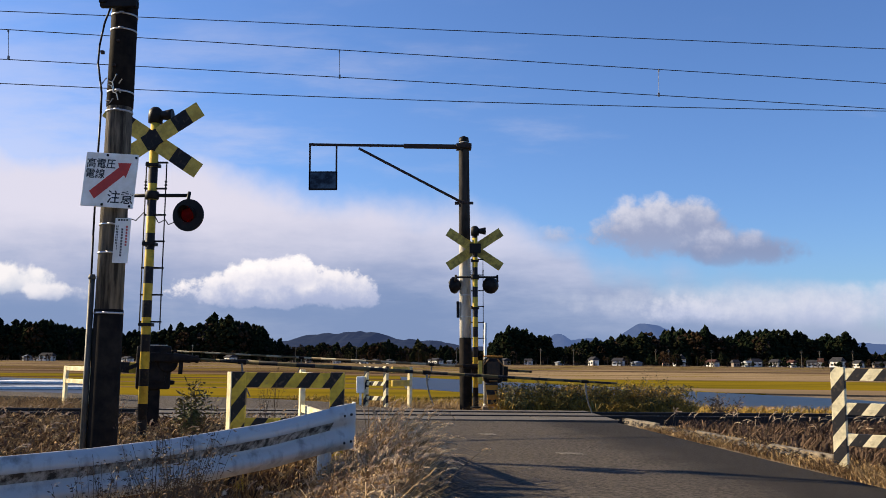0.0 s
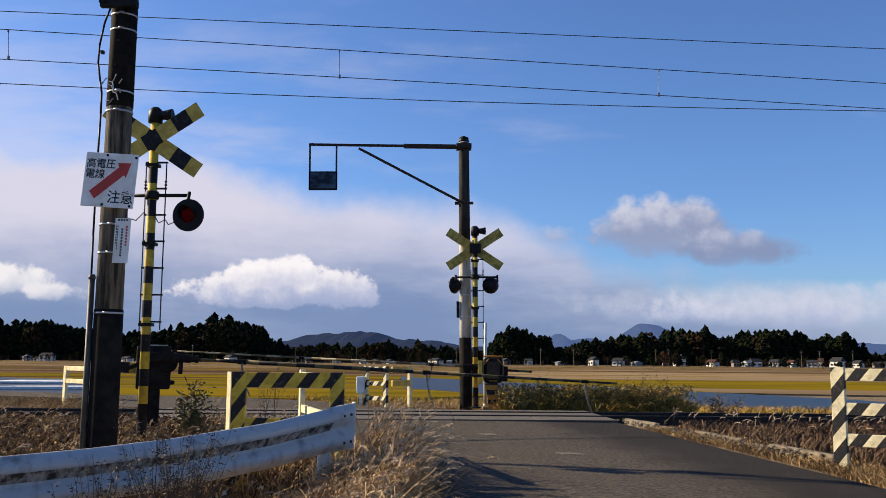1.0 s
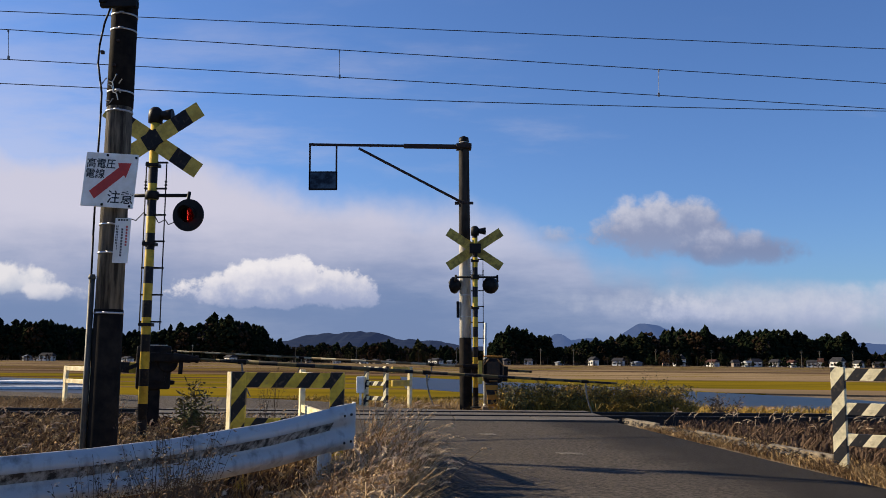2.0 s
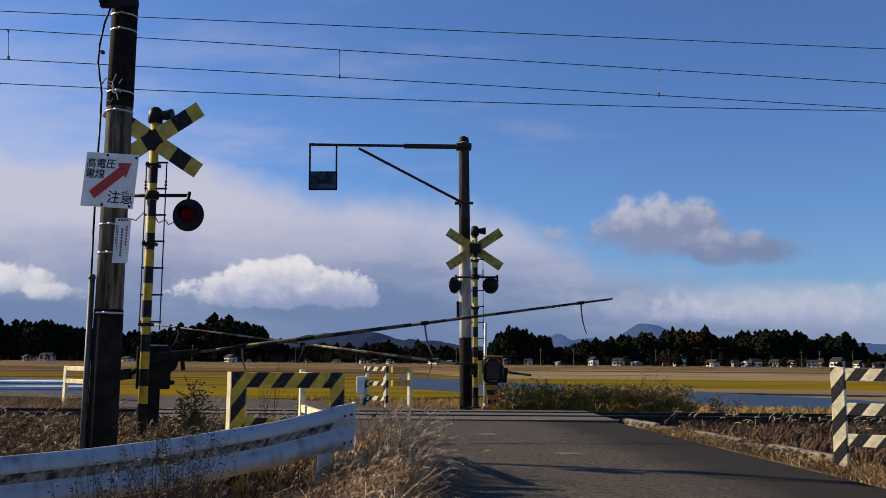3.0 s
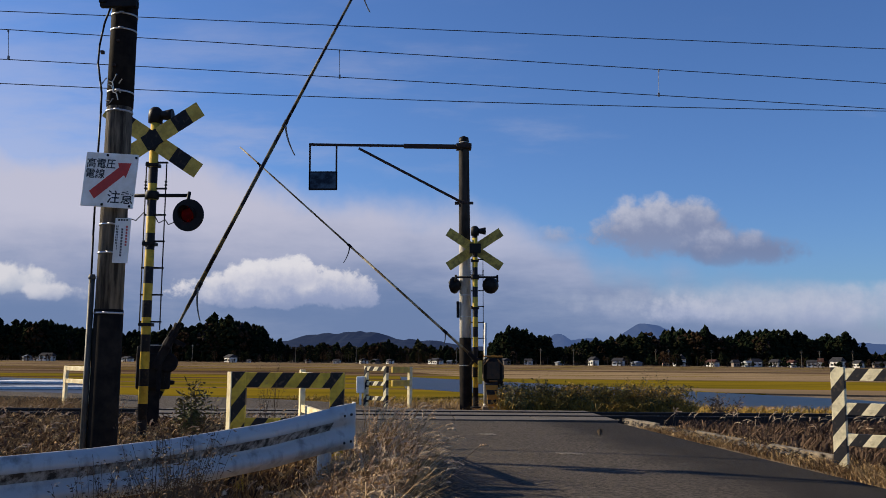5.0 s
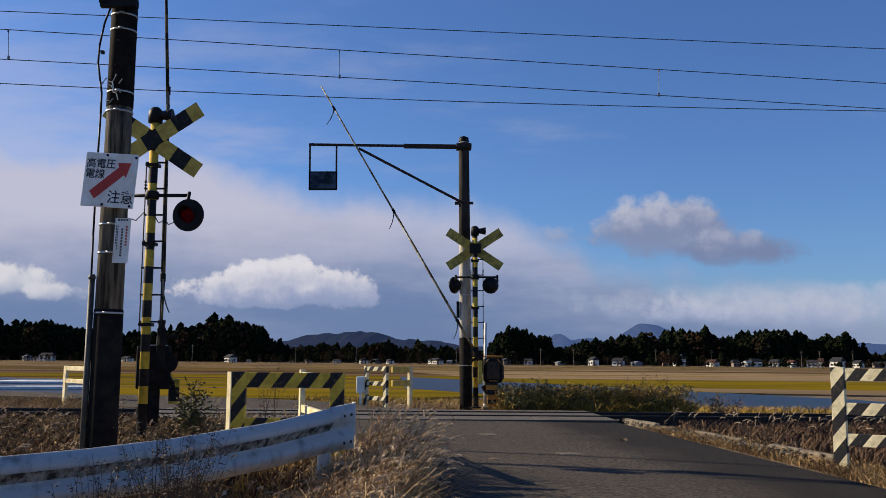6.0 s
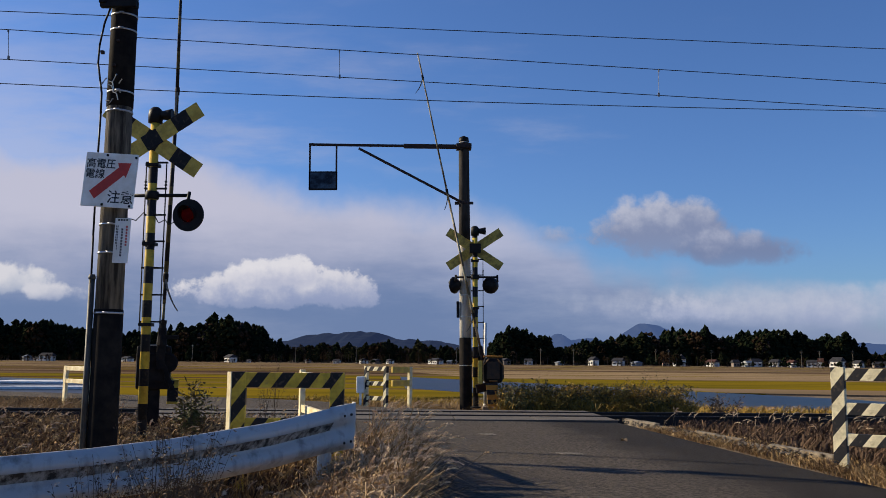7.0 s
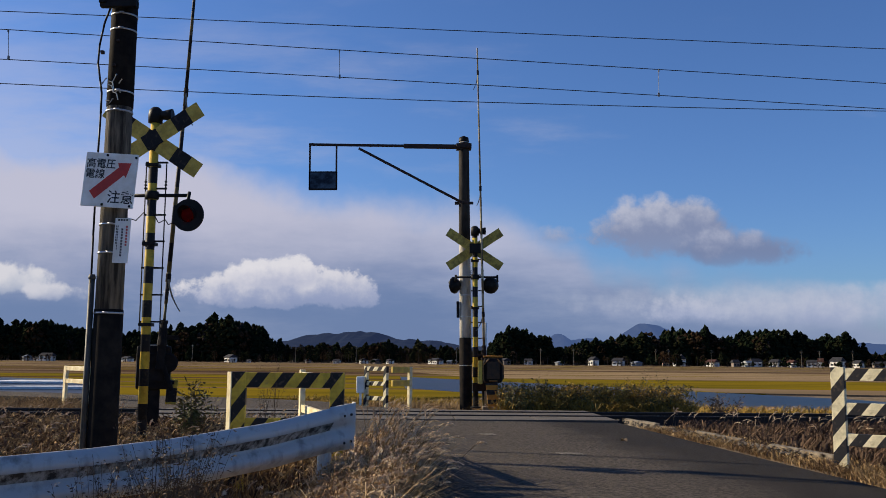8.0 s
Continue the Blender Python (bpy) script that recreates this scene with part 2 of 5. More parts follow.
def darker_margin(mt):
    """A newer, darker strip of asphalt along one road edge, with a ragged seam."""
    nt = mt.node_tree
    N, LK = nt.nodes.new, nt.links.new
    b = nt.nodes["Principled BSDF"]
    old = b.inputs["Base Color"].links[0].from_socket
    tc, dot, nz, mad, rp, mx = N("ShaderNodeTexCoord"), N("ShaderNodeVectorMath"), N("ShaderNodeTexNoise"), N("ShaderNodeMath"), N("ShaderNodeMapRange"), N("ShaderNodeMix")
    dot.operation = "DOT_PRODUCT"
    dot.inputs[1].default_value = (1.0, 0.14, 0.0)
    LK(tc.outputs["Object"], dot.inputs[0])
    nz.inputs["Scale"].default_value, nz.inputs["Detail"].default_value = 1.1, 5
    LK(tc.outputs["Object"], nz.inputs["Vector"])
    mad.operation = "MULTIPLY_ADD"
    mad.inputs[1].default_value = 1.3
    LK(nz.outputs[0], mad.inputs[0]), LK(dot.outputs["Value"], mad.inputs[2])
    rp.interpolation_type = "SMOOTHSTEP"
    rp.inputs["From Min"].default_value, rp.inputs["From Max"].default_value, rp.inputs["To Max"].default_value = 3.55, 4.65, 0.92
    LK(mad.outputs[0], rp.inputs[0])
    mx.data_type = "RGBA"
    LK(rp.outputs[0], mx.inputs[0]), LK(old, mx.inputs[6])
    mx.inputs[7].default_value = (0.024, 0.021, 0.018, 1)
    LK(mx.outputs[2], b.inputs["Base Color"])


darker_margin(M_ASPHALT)
M_GRIME = material("guardrail_grime", (0.035, 0.032, 0.028), 0.9, second=(0.36, 0.37, 0.36), scale=9, mixs=(0.40, 0.62), bump=0.1, detail=10, stretch=(2.2, 2.2, 0.35))


# ---------------------------------------------------------------- mesh helpers
def box(bm, c, s, rot=None, bevel=0.0):
    r = bmesh.ops.create_cube(bm, size=1.0)
    vs = r["verts"]
    bmesh.ops.scale(bm, vec=s, verts=vs)
    if bevel:
        es = list({e for v in vs for e in v.link_edges})
        g = bmesh.ops.bevel(bm, geom=es, offset=bevel, segments=2, profile=0.6, affect="EDGES")
        vs = list({v for f in g["faces"] for v in f.verts} | {v for v in vs if v.is_valid})
        seen, todo = set(vs), list(vs)
        while todo:
            v = todo.pop()
            for e in v.link_edges:
                o = e.other_vert(v)
                if o not in seen:
                    seen.add(o), todo.append(o)
        vs = list(seen)
    mm = Matrix.Translation(c) @ (rot.to_4x4() if rot else Matrix())
    bmesh.ops.transform(bm, matrix=mm, verts=vs)
    return bm


def tube(bm, a, b, r0, r1=None, seg=10, caps=True):
    a, b = Vector(a), Vector(b)
    d = b - a
    q = d.to_track_quat("Z", "Y").to_matrix().to_4x4()
    bmesh.ops.create_cone(bm, cap_ends=caps, cap_tris=False, segments=seg, radius1=r0, radius2=r0 if r1 is None else r1,
                          depth=d.length, matrix=Matrix.Translation((a + b) / 2) @ q)
    return bm


def path_tube(bm, pts, r, seg=6):
    for a, b in zip(pts, pts[1:]):
        tube(bm, a, b, r, r, seg)
    return bm


def lathe(bm, prof, seg=24, axis="Z", at=(0, 0, 0)):
    """Turned body: (radius, height) pairs round an axis."""
    rings = []
    for r, h in prof:
        ring = []
        for i in range(seg):
            a = 2 * math.pi * i / seg
            p = (r * math.cos(a), r * math.sin(a), h)
            if axis == "Y":
                p = (p[0], h, p[1])
            elif axis == "X":
                p = (h, p[0], p[1])
            ring.append(bm.verts.new(Vector(p) + Vector(at)))
        rings.append(ring)
    for A, B in zip(rings, rings[1:]):
        for i in range(seg):
            bm.faces.new((A[i], A[(i + 1) % seg], B[(i + 1) % seg], B[i]))
    bm.faces.new(rings[0][::-1]), bm.faces.new(rings[-1])
    return bm


def mesh_of(name, bm, mat, smooth=False):
    me = bpy.data.meshes.new(name)
    bmesh.ops.recalc_face_normals(bm, faces=bm.faces[:])
    if smooth:
        for f in bm.faces:
            f.smooth = len(f.verts) <= 4
    bm.to_mesh(me)
    bm.free()
    me.materials.append(mat)
    return me


def part(name, bm, mat, parent, label="", smooth=False, at=None):
    ob = new(name, mesh_of(name, bm, mat, smooth))
    ob.parent = parent
    if at is not None:
        ob.matrix_basis = at
    return tagged(ob, label) if label else ob


def thing(name, m, label, category, group="", kind=""):
    ob = new(name)
    ob.matrix_basis = m
    ob.empty_display_size = 0.2
    return tagged(ob, label, category, group, kind)


def solo(name, bm, mat, m=None, label="", category="", group="", kind="", smooth=False):
    ob = new(name, mesh_of(name, bm, mat, smooth))
    if m is not None:
        ob.matrix_basis = m
    return tagged(ob, label, category, group, kind)


def raw(name, verts, faces, mat, label="", category="", group="", kind="", parent=None):
    me = bpy.data.meshes.new(name)
    me.from_pydata(verts, [], faces)
    me.materials.append(mat)
    me.update()
    ob = new(name, me)
    ob.parent = parent
    return tagged(ob, label, category, group, kind)


B = bmesh.new
MOVES = []                                            # (object, rows) keyed in motions()


# ---------------------------------------------------------------- ground, road, fields
def smooth(a, b, t):
    t = min(1.0, max(0.0, (t - a) / (b - a)))
    return t * t * (3 - 2 * t)


def road_z(y):
    return -0.10 * (1 - smooth(4.0, 12.0, y))


def ground_z(x, y):
    near = -0.05 - 0.25 * (1 - smooth(4.5, 9.5, y)) * smooth(0.2, -1.5, x) - 0.10 * (1 - smooth(4, 12, y))
    track = -0.20 * smooth(13.4, 14.2, y)
    fall = -0.40 * smooth(21.5, 26.0, y)
    return near + track + fall


def build_ground():
    xs = [-4000, -1500, -500, -200, -90, -45, -25] + [-16 + 0.5 * i for i in range(65)] + [25, 45, 90, 200, 500, 1500, 4000]
    ys = [-60, -20, -5] + [0.5 * i for i in range(58)] + [32, 40, 60, 100, 200, 400, 900, 2000, 4600]
    verts = []
    for y in ys:
        for x in xs:
            n = noise.noise((x * 0.8, y * 0.8, 0)) * 0.05 if abs(x) < 17 and 0 < y < 29 else 0
            verts.append((x, y, ground_z(x, y) + n - 0.02))
    w = len(xs)
    faces = [(j * w + i, j * w + i + 1, (j + 1) * w + i + 1, (j + 1) * w + i) for j in range(len(ys) - 1) for i in range(w - 1)]
    raw("ground", verts, faces, M_SOIL, "brown soil of the verges and farmland", "ground", kind="structure")


def strip(name, pts, z, mat, label, category, kind="structure", thick=0.06):
    """A flat slab with vertical sides; z: number or function of (x, y)."""
    zf = z if callable(z) else (lambda x, y: z)
    bm = B()
    top = [bm.verts.new((x, y, zf(x, y))) for x, y in pts]
    bot = [bm.verts.new((x, y, zf(x, y) - thick)) for x, y in pts]
    bm.faces.new(top), bm.faces.new(bot[::-1])
    for i in range(len(pts)):
        j = (i + 1) % len(pts)
        bm.faces.new((top[i], bot[i], bot[j], top[j]))
    return solo(name, bm, mat, None, label, category, kind=kind)


M_WORN = material("worn_marking", (0.17, 0.145, 0.118), 0.9, second=(0.07, 0.06, 0.048), scale=22, mixs=(0.40, 0.56), bump=0.4, bscale=150)


def build_road():
    # rows across the road: y, left edge, right edge
    rows = [(-60, -4.5, 11.0), (-10, -0.9, 5.4), (-3, -0.6, 4.6), (1, -0.1, 4.25), (4, 0.0, 4.0), (6, -0.02, 3.8), (7.6, -0.2, 3.62), (10.1, -0.6, 3.2), (12.2, -1.3, 2.96), (13.4, -2.6, 2.86), (14.35, -4.4, 2.78)]
    verts, faces = [], []
    for y, a, b in rows:
        for k in range(9):
            x = a + (b - a) * k / 8
            crown = 0.02 * (1 - ((k - 4) / 4) ** 2)
            verts.append((x, y, road_z(y) + crown))
    for j in range(len(rows) - 1):
        for k in range(8):
            a = j * 9 + k
            faces.append((a, a + 1, a + 10, a + 9))
    n = len(verts)
    for j, (y, a, b) in enumerate(rows):
        verts += [(a, y, road_z(y) - 0.12), (b, y, road_z(y) - 0.12)]
    for j in range(len(rows) - 1):
        faces += [(n + 2 * j, j * 9, (j + 1) * 9, n + 2 * j + 2), (j * 9 + 8, n + 2 * j + 1, n + 2 * j + 3, (j + 1) * 9 + 8)]
    raw("road", verts, faces, M_ASPHALT, "worn grey asphalt lane rising to the crossing", "road", kind="structure")
    def edges(y):
        for (y0, a0, b0), (y1, a1, b1) in zip(rows, rows[1:]):
            if y0 <= y <= y1:
                t = (y - y0) / (y1 - y0)
                return a0 + (a1 - a0) * t, b0 + (b1 - b0) * t

    def top(x, y):
        a, b = edges(y)
        return road_z(y) + 0.02 * (1 - (2 * (x - a) / (b - a) - 1) ** 2) + 0.003
    for cx, cy, w, d, turn in ((0.58, 11.75, 0.22, 0.30, -0.15), (1.36, 9.6, 0.26, 0.20, -0.3)):
        pts = []
        for i in range(12):
            a = i * math.pi / 6
            r = random.uniform(0.55, 1.0)
            pts.append((cx + w * 0.6 * r * math.cos(a) + turn * d * math.sin(a), cy + d * 0.6 * r * math.sin(a)))
        strip("worn_marking", pts, top, M_WORN, "worn pale remnant of a road marking", "road marking", thick=0.03)
    strip("road_beyond", [(-4.9, 17.15), (0.4, 17.25), (0.1, 17.9), (-1.5, 18.7), (-2.0, 20.2), (-4.2, 22.0), (-14, 26), (-16, 24.5), (-7.4, 21.0), (-6.6, 18.2)],
          0.0, M_ASPHALT, "grey asphalt lane bending away behind the tracks", "road", thick=0.2)


TRACK = pose(0, 15.85, 0.03, 0, 0, 1.7)                  # track centre line, x along the rails


def build_track():
    bed = thing("track", TRACK, "single railway track on dark ballast", "railway track", kind="structure")
    bm = B()
    prof = [(-1.9, -0.38), (-1.2, -0.22), (1.2, -0.22), (1.9, -0.38)]
    ring0 = [bm.verts.new((-90, y, z)) for y, z in prof]
    ring1 = [bm.verts.new((90, y, z)) for y, z in prof]
    for i in range(3):
        bm.faces.new((ring0[i], ring1[i], ring1[i + 1], ring0[i + 1]))
    part("ballast_bed", bm, M_BALLAST, bed, "dark brown ballast bed")
    for y in (-0.5335, 0.5335):
        bm = B()
        box(bm, (0, y, -0.135), (180, 0.11, 0.02))
        box(bm, (0, y, -0.07), (180, 0.018, 0.12))
        box(bm, (0, y, 0.005), (180, 0.062, 0.03), bevel=0.006)
        part("rail", bm, M_STEEL, bed, "rusty steel rail")
        bm = B()
        box(bm, (0, y, 0.0225), (180, 0.05, 0.005))
        part("rail_head", bm, M_RAILTOP, bed, "polished rail head")
    bm = B()
    box(bm, (0, 0, 0), (0.2, 2.0, 0.14), bevel=0.012)
    me = mesh_of("sleeper", bm, M_RUST)
    for i in range(110):
        x = -35 + 0.64 * i
        if -5.2 < x < 2.9:
            continue
        s = new("sleeper", me)
        s.parent, s.location = bed, (x, random.uniform(-0.02, 0.02), -0.185)
    # level crossing surface: slabs between and beside the rails
    for (y0, y1) in ((-1.45, -0.572), (-0.485, 0.485), (0.572, 1.30)):
        n = 6
        for k in range(n):
            x0, x1 = -5.0 + 7.75 * k / n, -5.0 + 7.75 * (k + 1) / n
            bm = B()
            box(bm, ((x0 + x1) / 2, (y0 + y1) / 2, -0.085), (x1 - x0 - 0.012, y1 - y0, 0.18), bevel=0.01)
            part("crossing_slab", bm, M_CROSS, bed)
    return bed


def stones(name, count, spot, size, mat, label):
    """Loose stones scattered by spot(); one mesh."""
    verts, faces = [], []
    ico = [(0, 0, 1), (0.9, 0, 0.2), (0.25, 0.85, 0.25), (-0.75, 0.5, 0.2), (-0.7, -0.55, 0.25), (0.3, -0.85, 0.2), (0, 0, -0.6)]
    tri = [(0, 1, 2), (0, 2, 3), (0, 3, 4), (0, 4, 5), (0, 5, 1), (6, 2, 1), (6, 3, 2), (6, 4, 3), (6, 5, 4), (6, 1, 5)]
    for _ in range(count):
        x, y, z = spot()
        s = size * random.uniform(0.5, 1.4)
        e = Euler((random.uniform(-0.6, 0.6), random.uniform(-0.6, 0.6), random.uniform(0, 6.3))).to_matrix()
        n = len(verts)
        for p in ico:
            q = e @ Vector((p[0] * random.uniform(0.7, 1.2), p[1] * random.uniform(0.7, 1.2), p[2] * 0.7))
            verts.append((x + q.x * s, y + q.y * s, z + q.z * s))
        faces += [(a + n, b + n, c + n) for a, b, c in tri]
    return raw(name, verts, faces, mat, label, "stones", kind="stuff")


def build_fields():
    def field(name, z, mat, label, pts):
        strip(name, pts, z, mat, label, "field", thick=0.13)
    m_green = material("rice_regrowth", (0.185, 0.128, 0.012), 0.9, second=(0.10, 0.08, 0.012), scale=0.25, bump=0.6, bscale=6, stretch=(0.2, 1, 1), spec=0.0)
    m_brown = material("ploughed", (0.075, 0.047, 0.03), 0.95, second=(0.17, 0.115, 0.065), scale=0.08, bump=0.6, bscale=3, stretch=(0.08, 1, 1), spec=0.0)
    m_tan = material("stubble", (0.25, 0.18, 0.11), 0.95, second=(0.12, 0.085, 0.05), scale=0.05, bump=0.5, bscale=3, stretch=(0.06, 1, 1), spec=0.0)
    m_pale = material("pale_stubble", (0.30, 0.215, 0.125), 0.95, second=(0.16, 0.115, 0.065), scale=0.12, bump=0.5, bscale=3, stretch=(0.05, 1, 1), spec=0.0)
    field("stubble_field", -0.592, m_tan, "dry tan stubble fields", [(-700, 150), (700, 140), (900, 420), (-900, 420)])
    field("ploughed_field", -0.588, m_brown, "dark brown ploughed strip of farmland", [(-120, 96), (130, 80), (190, 150), (-180, 150)])
    field("rice_field", -0.584, m_green, "yellow-green rice stubble with regrowth", [(-60, 36), (-2, 36), (8, 48), (20, 46), (60, 30), (70, 82), (-70, 96)])
    for k, (y0, y1) in enumerate(((107, 112), (122, 126), (134, 146), (168, 174), (205, 222), (270, 282), (310, 345))):
        field("field_furrow", -0.580, m_brown if k % 2 == 0 else m_green, "dark strip of turned earth" if k % 2 == 0 else "olive strip of stubble", [(-y1 * 0.75, y0), (y1 * 0.75, y0 + 4), (y1 * 0.8, y1 + 4), (-y1 * 0.8, y1)])
    field("tan_field", -0.581, m_tan, "dry tan stubble beside the paddy", [(15, 47), (62, 34), (70, 46), (12, 55)])
    field("pale_field", -0.576, m_pale, "pale dry stubble beyond the paddy", [(4, 80), (130, 70), (170, 132), (-8, 138)])
    for k, (a, b) in enumerate(((47, 48.2), (58, 59.5), (70, 73), (88, 90))):
        field("field_path", -0.579, m_brown, "narrow brown path between rice plots", [(-a * 0.8, a), (-3 + 0.05 * a, a + 1), (-3 + 0.05 * a, b + 1), (-b * 0.8, b)])
    rnd = random.Random(31)
    for k in range(34):
        y = 86 * 1.044 ** k
        wd, x0 = y * rnd.uniform(0.008, 0.022), rnd.uniform(-0.8, 0.35) * y
        x1 = x0 + rnd.uniform(0.25, 1.0) * y
        field("field_bank", -0.572, (m_brown, m_tan, m_brown, m_green)[k % 4], "narrow bank between harvested plots", [(x0, y), (x1, y + 1.5), (x1, y + wd + 1.5), (x0, y + wd)])
    # two white strips broken by grey streaks, laid over the far flooded plot
    m_streaked = material("streaked_white", (0.75, 0.75, 0.75), 0.5, second=(0.18, 0.2, 0.22), scale=0.35, mixs=(0.48, 0.6), stretch=(0.25, 1, 1))
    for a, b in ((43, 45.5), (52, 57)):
        strip("white_field_strip", [(-0.50 * a, a), (-0.385 * a, a + 1), (-0.385 * b, b), (-0.46 * b, b - 0.5)], -0.45, m_streaked, "flat white streaked strip over a field", "farm film", kind="structure", thick=0.12)
    strip("paddy_water", [(-3.9, 85), (17.6, 40), (19, 32), (13, 26.5), (7.5, 33), (-2.0, 50)], -0.578, M_WATER, "flooded paddy mirroring the sky", "water", thick=0.01)
    strip("paddy_water_far", [(-37, 70), (-25, 64), (-14.5, 39), (-20.5, 38)], -0.578, M_WATER, "flooded paddy glinting in the sun", "water", thick=0.01)


build_ground()
build_road()
build_track()
build_fields()


# ---------------------------------------------------------------- overhead wires
M_DROP = material("dull_dropper", (0.22, 0.22, 0.22), 0.7, bump=0, spec=0.1)


def build_wires():
    """Four overhead lines along the track, in two cases joined by droppers."""
    ends = [((-7.787, 15.2, 6.947), (8.548, 16.9, 7.011)), ((-7.765, 15.2, 6.619), (8.512, 16.9, 6.322)),
            ((-7.728, 15.2, 6.079), (8.486, 16.9, 5.815)), ((-7.698, 15.2, 5.643), (8.484, 16.9, 5.774))]
    names = [("feeder_wire", "thin dark feeder wire above the track"), ("messenger_wire", "dark messenger wire carrying droppers"),
             ("contact_wire", "dark contact wire hung below the messenger"), ("auxiliary_wire", "lowest dark wire above the track")]
    for (a, b), (nm, lb) in zip(ends, names):
        a, b = Vector(a), Vector(b)
        bm = B()
        sag = {"auxiliary_wire": 0.07, "contact_wire": -0.02}.get(nm, 0.0)
        path_tube(bm, [a + (b - a) * (i / 8) - Vector((0, 0, 4 * sag * max(-0.3, (i / 8) * (1 - i / 8)))) for i in range(-10, 19)], 0.0075, 6)
        ob = solo(nm, bm, M_WIRE, None, lb, "wire", kind="structure")
    a2, b2, a3, b3 = [Vector(v) for v in (ends[1][0], ends[1][1], ends[2][0], ends[2][1])]
    for s in (0.0087, 0.360, 0.724):
        p, q = a2 + (b2 - a2) * s, a3 + (b3 - a3) * s
        bm = B()
        tube(bm, p, q, 0.005, 0.005, 5)
        box(bm, q + Vector((0, 0, 0.03)), (0.03, 0.03, 0.07))
        box(bm, p - Vector((0, 0, 0.02)), (0.02, 0.03, 0.05))
        solo("dropper", bm, M_DROP, None, "thin steel dropper between two wires", "dropper", group="droppers", kind="structure")


build_wires()


# ---------------------------------------------------------------- near power pole with its signs
def text_mesh(body, size, mat, parent, m, name="lettering"):
    cu = bpy.data.curves.new(name, "FONT")
    cu.body, cu.size, cu.align_x, cu.align_y, cu.extrude, cu.offset = body, size, "CENTER", "CENTER", 0.001, 0.0016
    tmp = new("lettering_source", cu)
    me = bpy.data.meshes.new_from_object(tmp.evaluated_get(bpy.context.evaluated_depsgraph_get()))
    bpy.data.objects.remove(tmp)
    me.materials.clear()
    me.materials.append(mat)
    ob = new(name, me)
    ob.parent, ob.matrix_basis = parent, m
    return ob


M_CONDUIT = material("grey_conduit", (0.07, 0.068, 0.064), 0.6, second=(0.035, 0.033, 0.03), scale=4)


POLE_SCALE = Matrix.Translation(EYE) @ Matrix.Scale(0.82, 4) @ Matrix.Translation(-Vector(EYE))


def build_power_pole():
    p = thing("utility_pole", POLE_SCALE @ pose(-3.50, 9.5, -0.08), "weathered concrete utility pole with a black lower sleeve", "utility pole")
    bm = B()
    tube(bm, (0, 0, -0.45), (0, 0, 9.5), 0.149, 0.112, 28)
    part("pole", bm, M_POLECONC, p, "grey concrete pole streaked with black stains", True)
    bm = B()
    lathe(bm, [(0.151, -0.45), (0.1525, -0.43), (0.1475, 1.52), (0.143, 1.53)], 28)
    part("sleeve", bm, M_SLEEVE, p, "black protective sleeve", True)
    bm = B()
    lathe(bm, [(0.133, 3.70), (0.140, 3.71), (0.137, 4.5), (0.135, 5.6), (0.128, 5.61)], 28)
    part("upper_sleeve", bm, M_SLEEVE, p, "black upper sleeve", True)
    for z, r in ((1.49, 0.152), (2.12, 0.145), (2.42, 0.144), (3.65, 0.141), (3.86, 0.142), (4.55, 0.141), (4.72, 0.141)):
        bm = B()
        lathe(bm, [(r - 0.012, z - 0.011), (r, z - 0.009), (r, z + 0.009), (r - 0.012, z + 0.011)], 24)
        box(bm, (0.02, -r - 0.008, z), (0.05, 0.02, 0.02))
        part("band", bm, M_BAND, p, "shiny steel strap", True)
    bm = B()
    box(bm, (0, -0.17, 4.80), (0.40, 0.07, 0.075), bevel=0.006)
    box(bm, (-0.17, -0.2, 4.86), (0.07, 0.05, 0.12), bevel=0.006)
    box(bm, (0.17, -0.2, 4.81), (0.06, 0.05, 0.1), bevel=0.006)
    part("crossarm", bm, M_BLACK, p, "black iron crossarm")
    bm = B()
    path_tube(bm, [(-0.10, -0.13, 4.80), (-0.16, -0.14, 4.6), (-0.20, -0.14, 4.35), (-0.205, -0.14, 4.15), (-0.17, -0.14, 3.95), (-0.15, -0.14, 3.83), (-0.155, -0.12, 3.6), (-0.17, -0.1, 3.0), (-0.17, -0.1, 2.3), (-0.165, -0.1, 1.8)], 0.011, 8)
    part("cable", bm, M_BLACK, p, "black cable down the pole", True)
    bm = B()
    tube(bm, (-0.165, -0.08, -0.45), (-0.165, -0.08, 1.86), 0.034, 0.030, 14)
    lathe(bm, [(0.036, 1.84), (0.038, 1.86), (0.03, 1.89)], 14, at=(-0.165, -0.08, 0))
    part("conduit", bm, M_CONDUIT, p, "dark cable conduit", True)
    for k in range(9):
        a, z = random.uniform(-2.6, -0.5), 3.86 + random.uniform(-0.13, 0.16)
        v = Vector((0.15 * math.cos(a), 0.15 * math.sin(a), z))
        w = v + Vector((random.uniform(-0.07, 0.07), -0.02, random.uniform(-0.1, 0.1)))
        bm = B()
        path_tube(bm, [v, (v + w) / 2 + Vector((0.02, -0.02, 0.02)), w], 0.006, 5)
        part("wire_lashing", bm, M_BAND, p, "twisted steel wire")
    for (x, z, s) in ((-0.03, 4.13, 0.03), (0.0, 4.4, 0.025), (-0.16, 4.27, 0.035)):
        bm = B()
        box(bm, (x, -0.15, z), (s, 0.04, s), bevel=0.004)
        part("bolt", bm, M_RUST, p, "small rusty bolt")
    # the warning board, turned a little
    s = thing("warning_sign", POLE_SCALE @ Matrix.Translation((-3.483, 9.28, 2.785)) @ pose(0, 0, 0, 0, 4.2, -6), "white enamel high-voltage warning sign with a red arrow", "sign")
    bm = B()
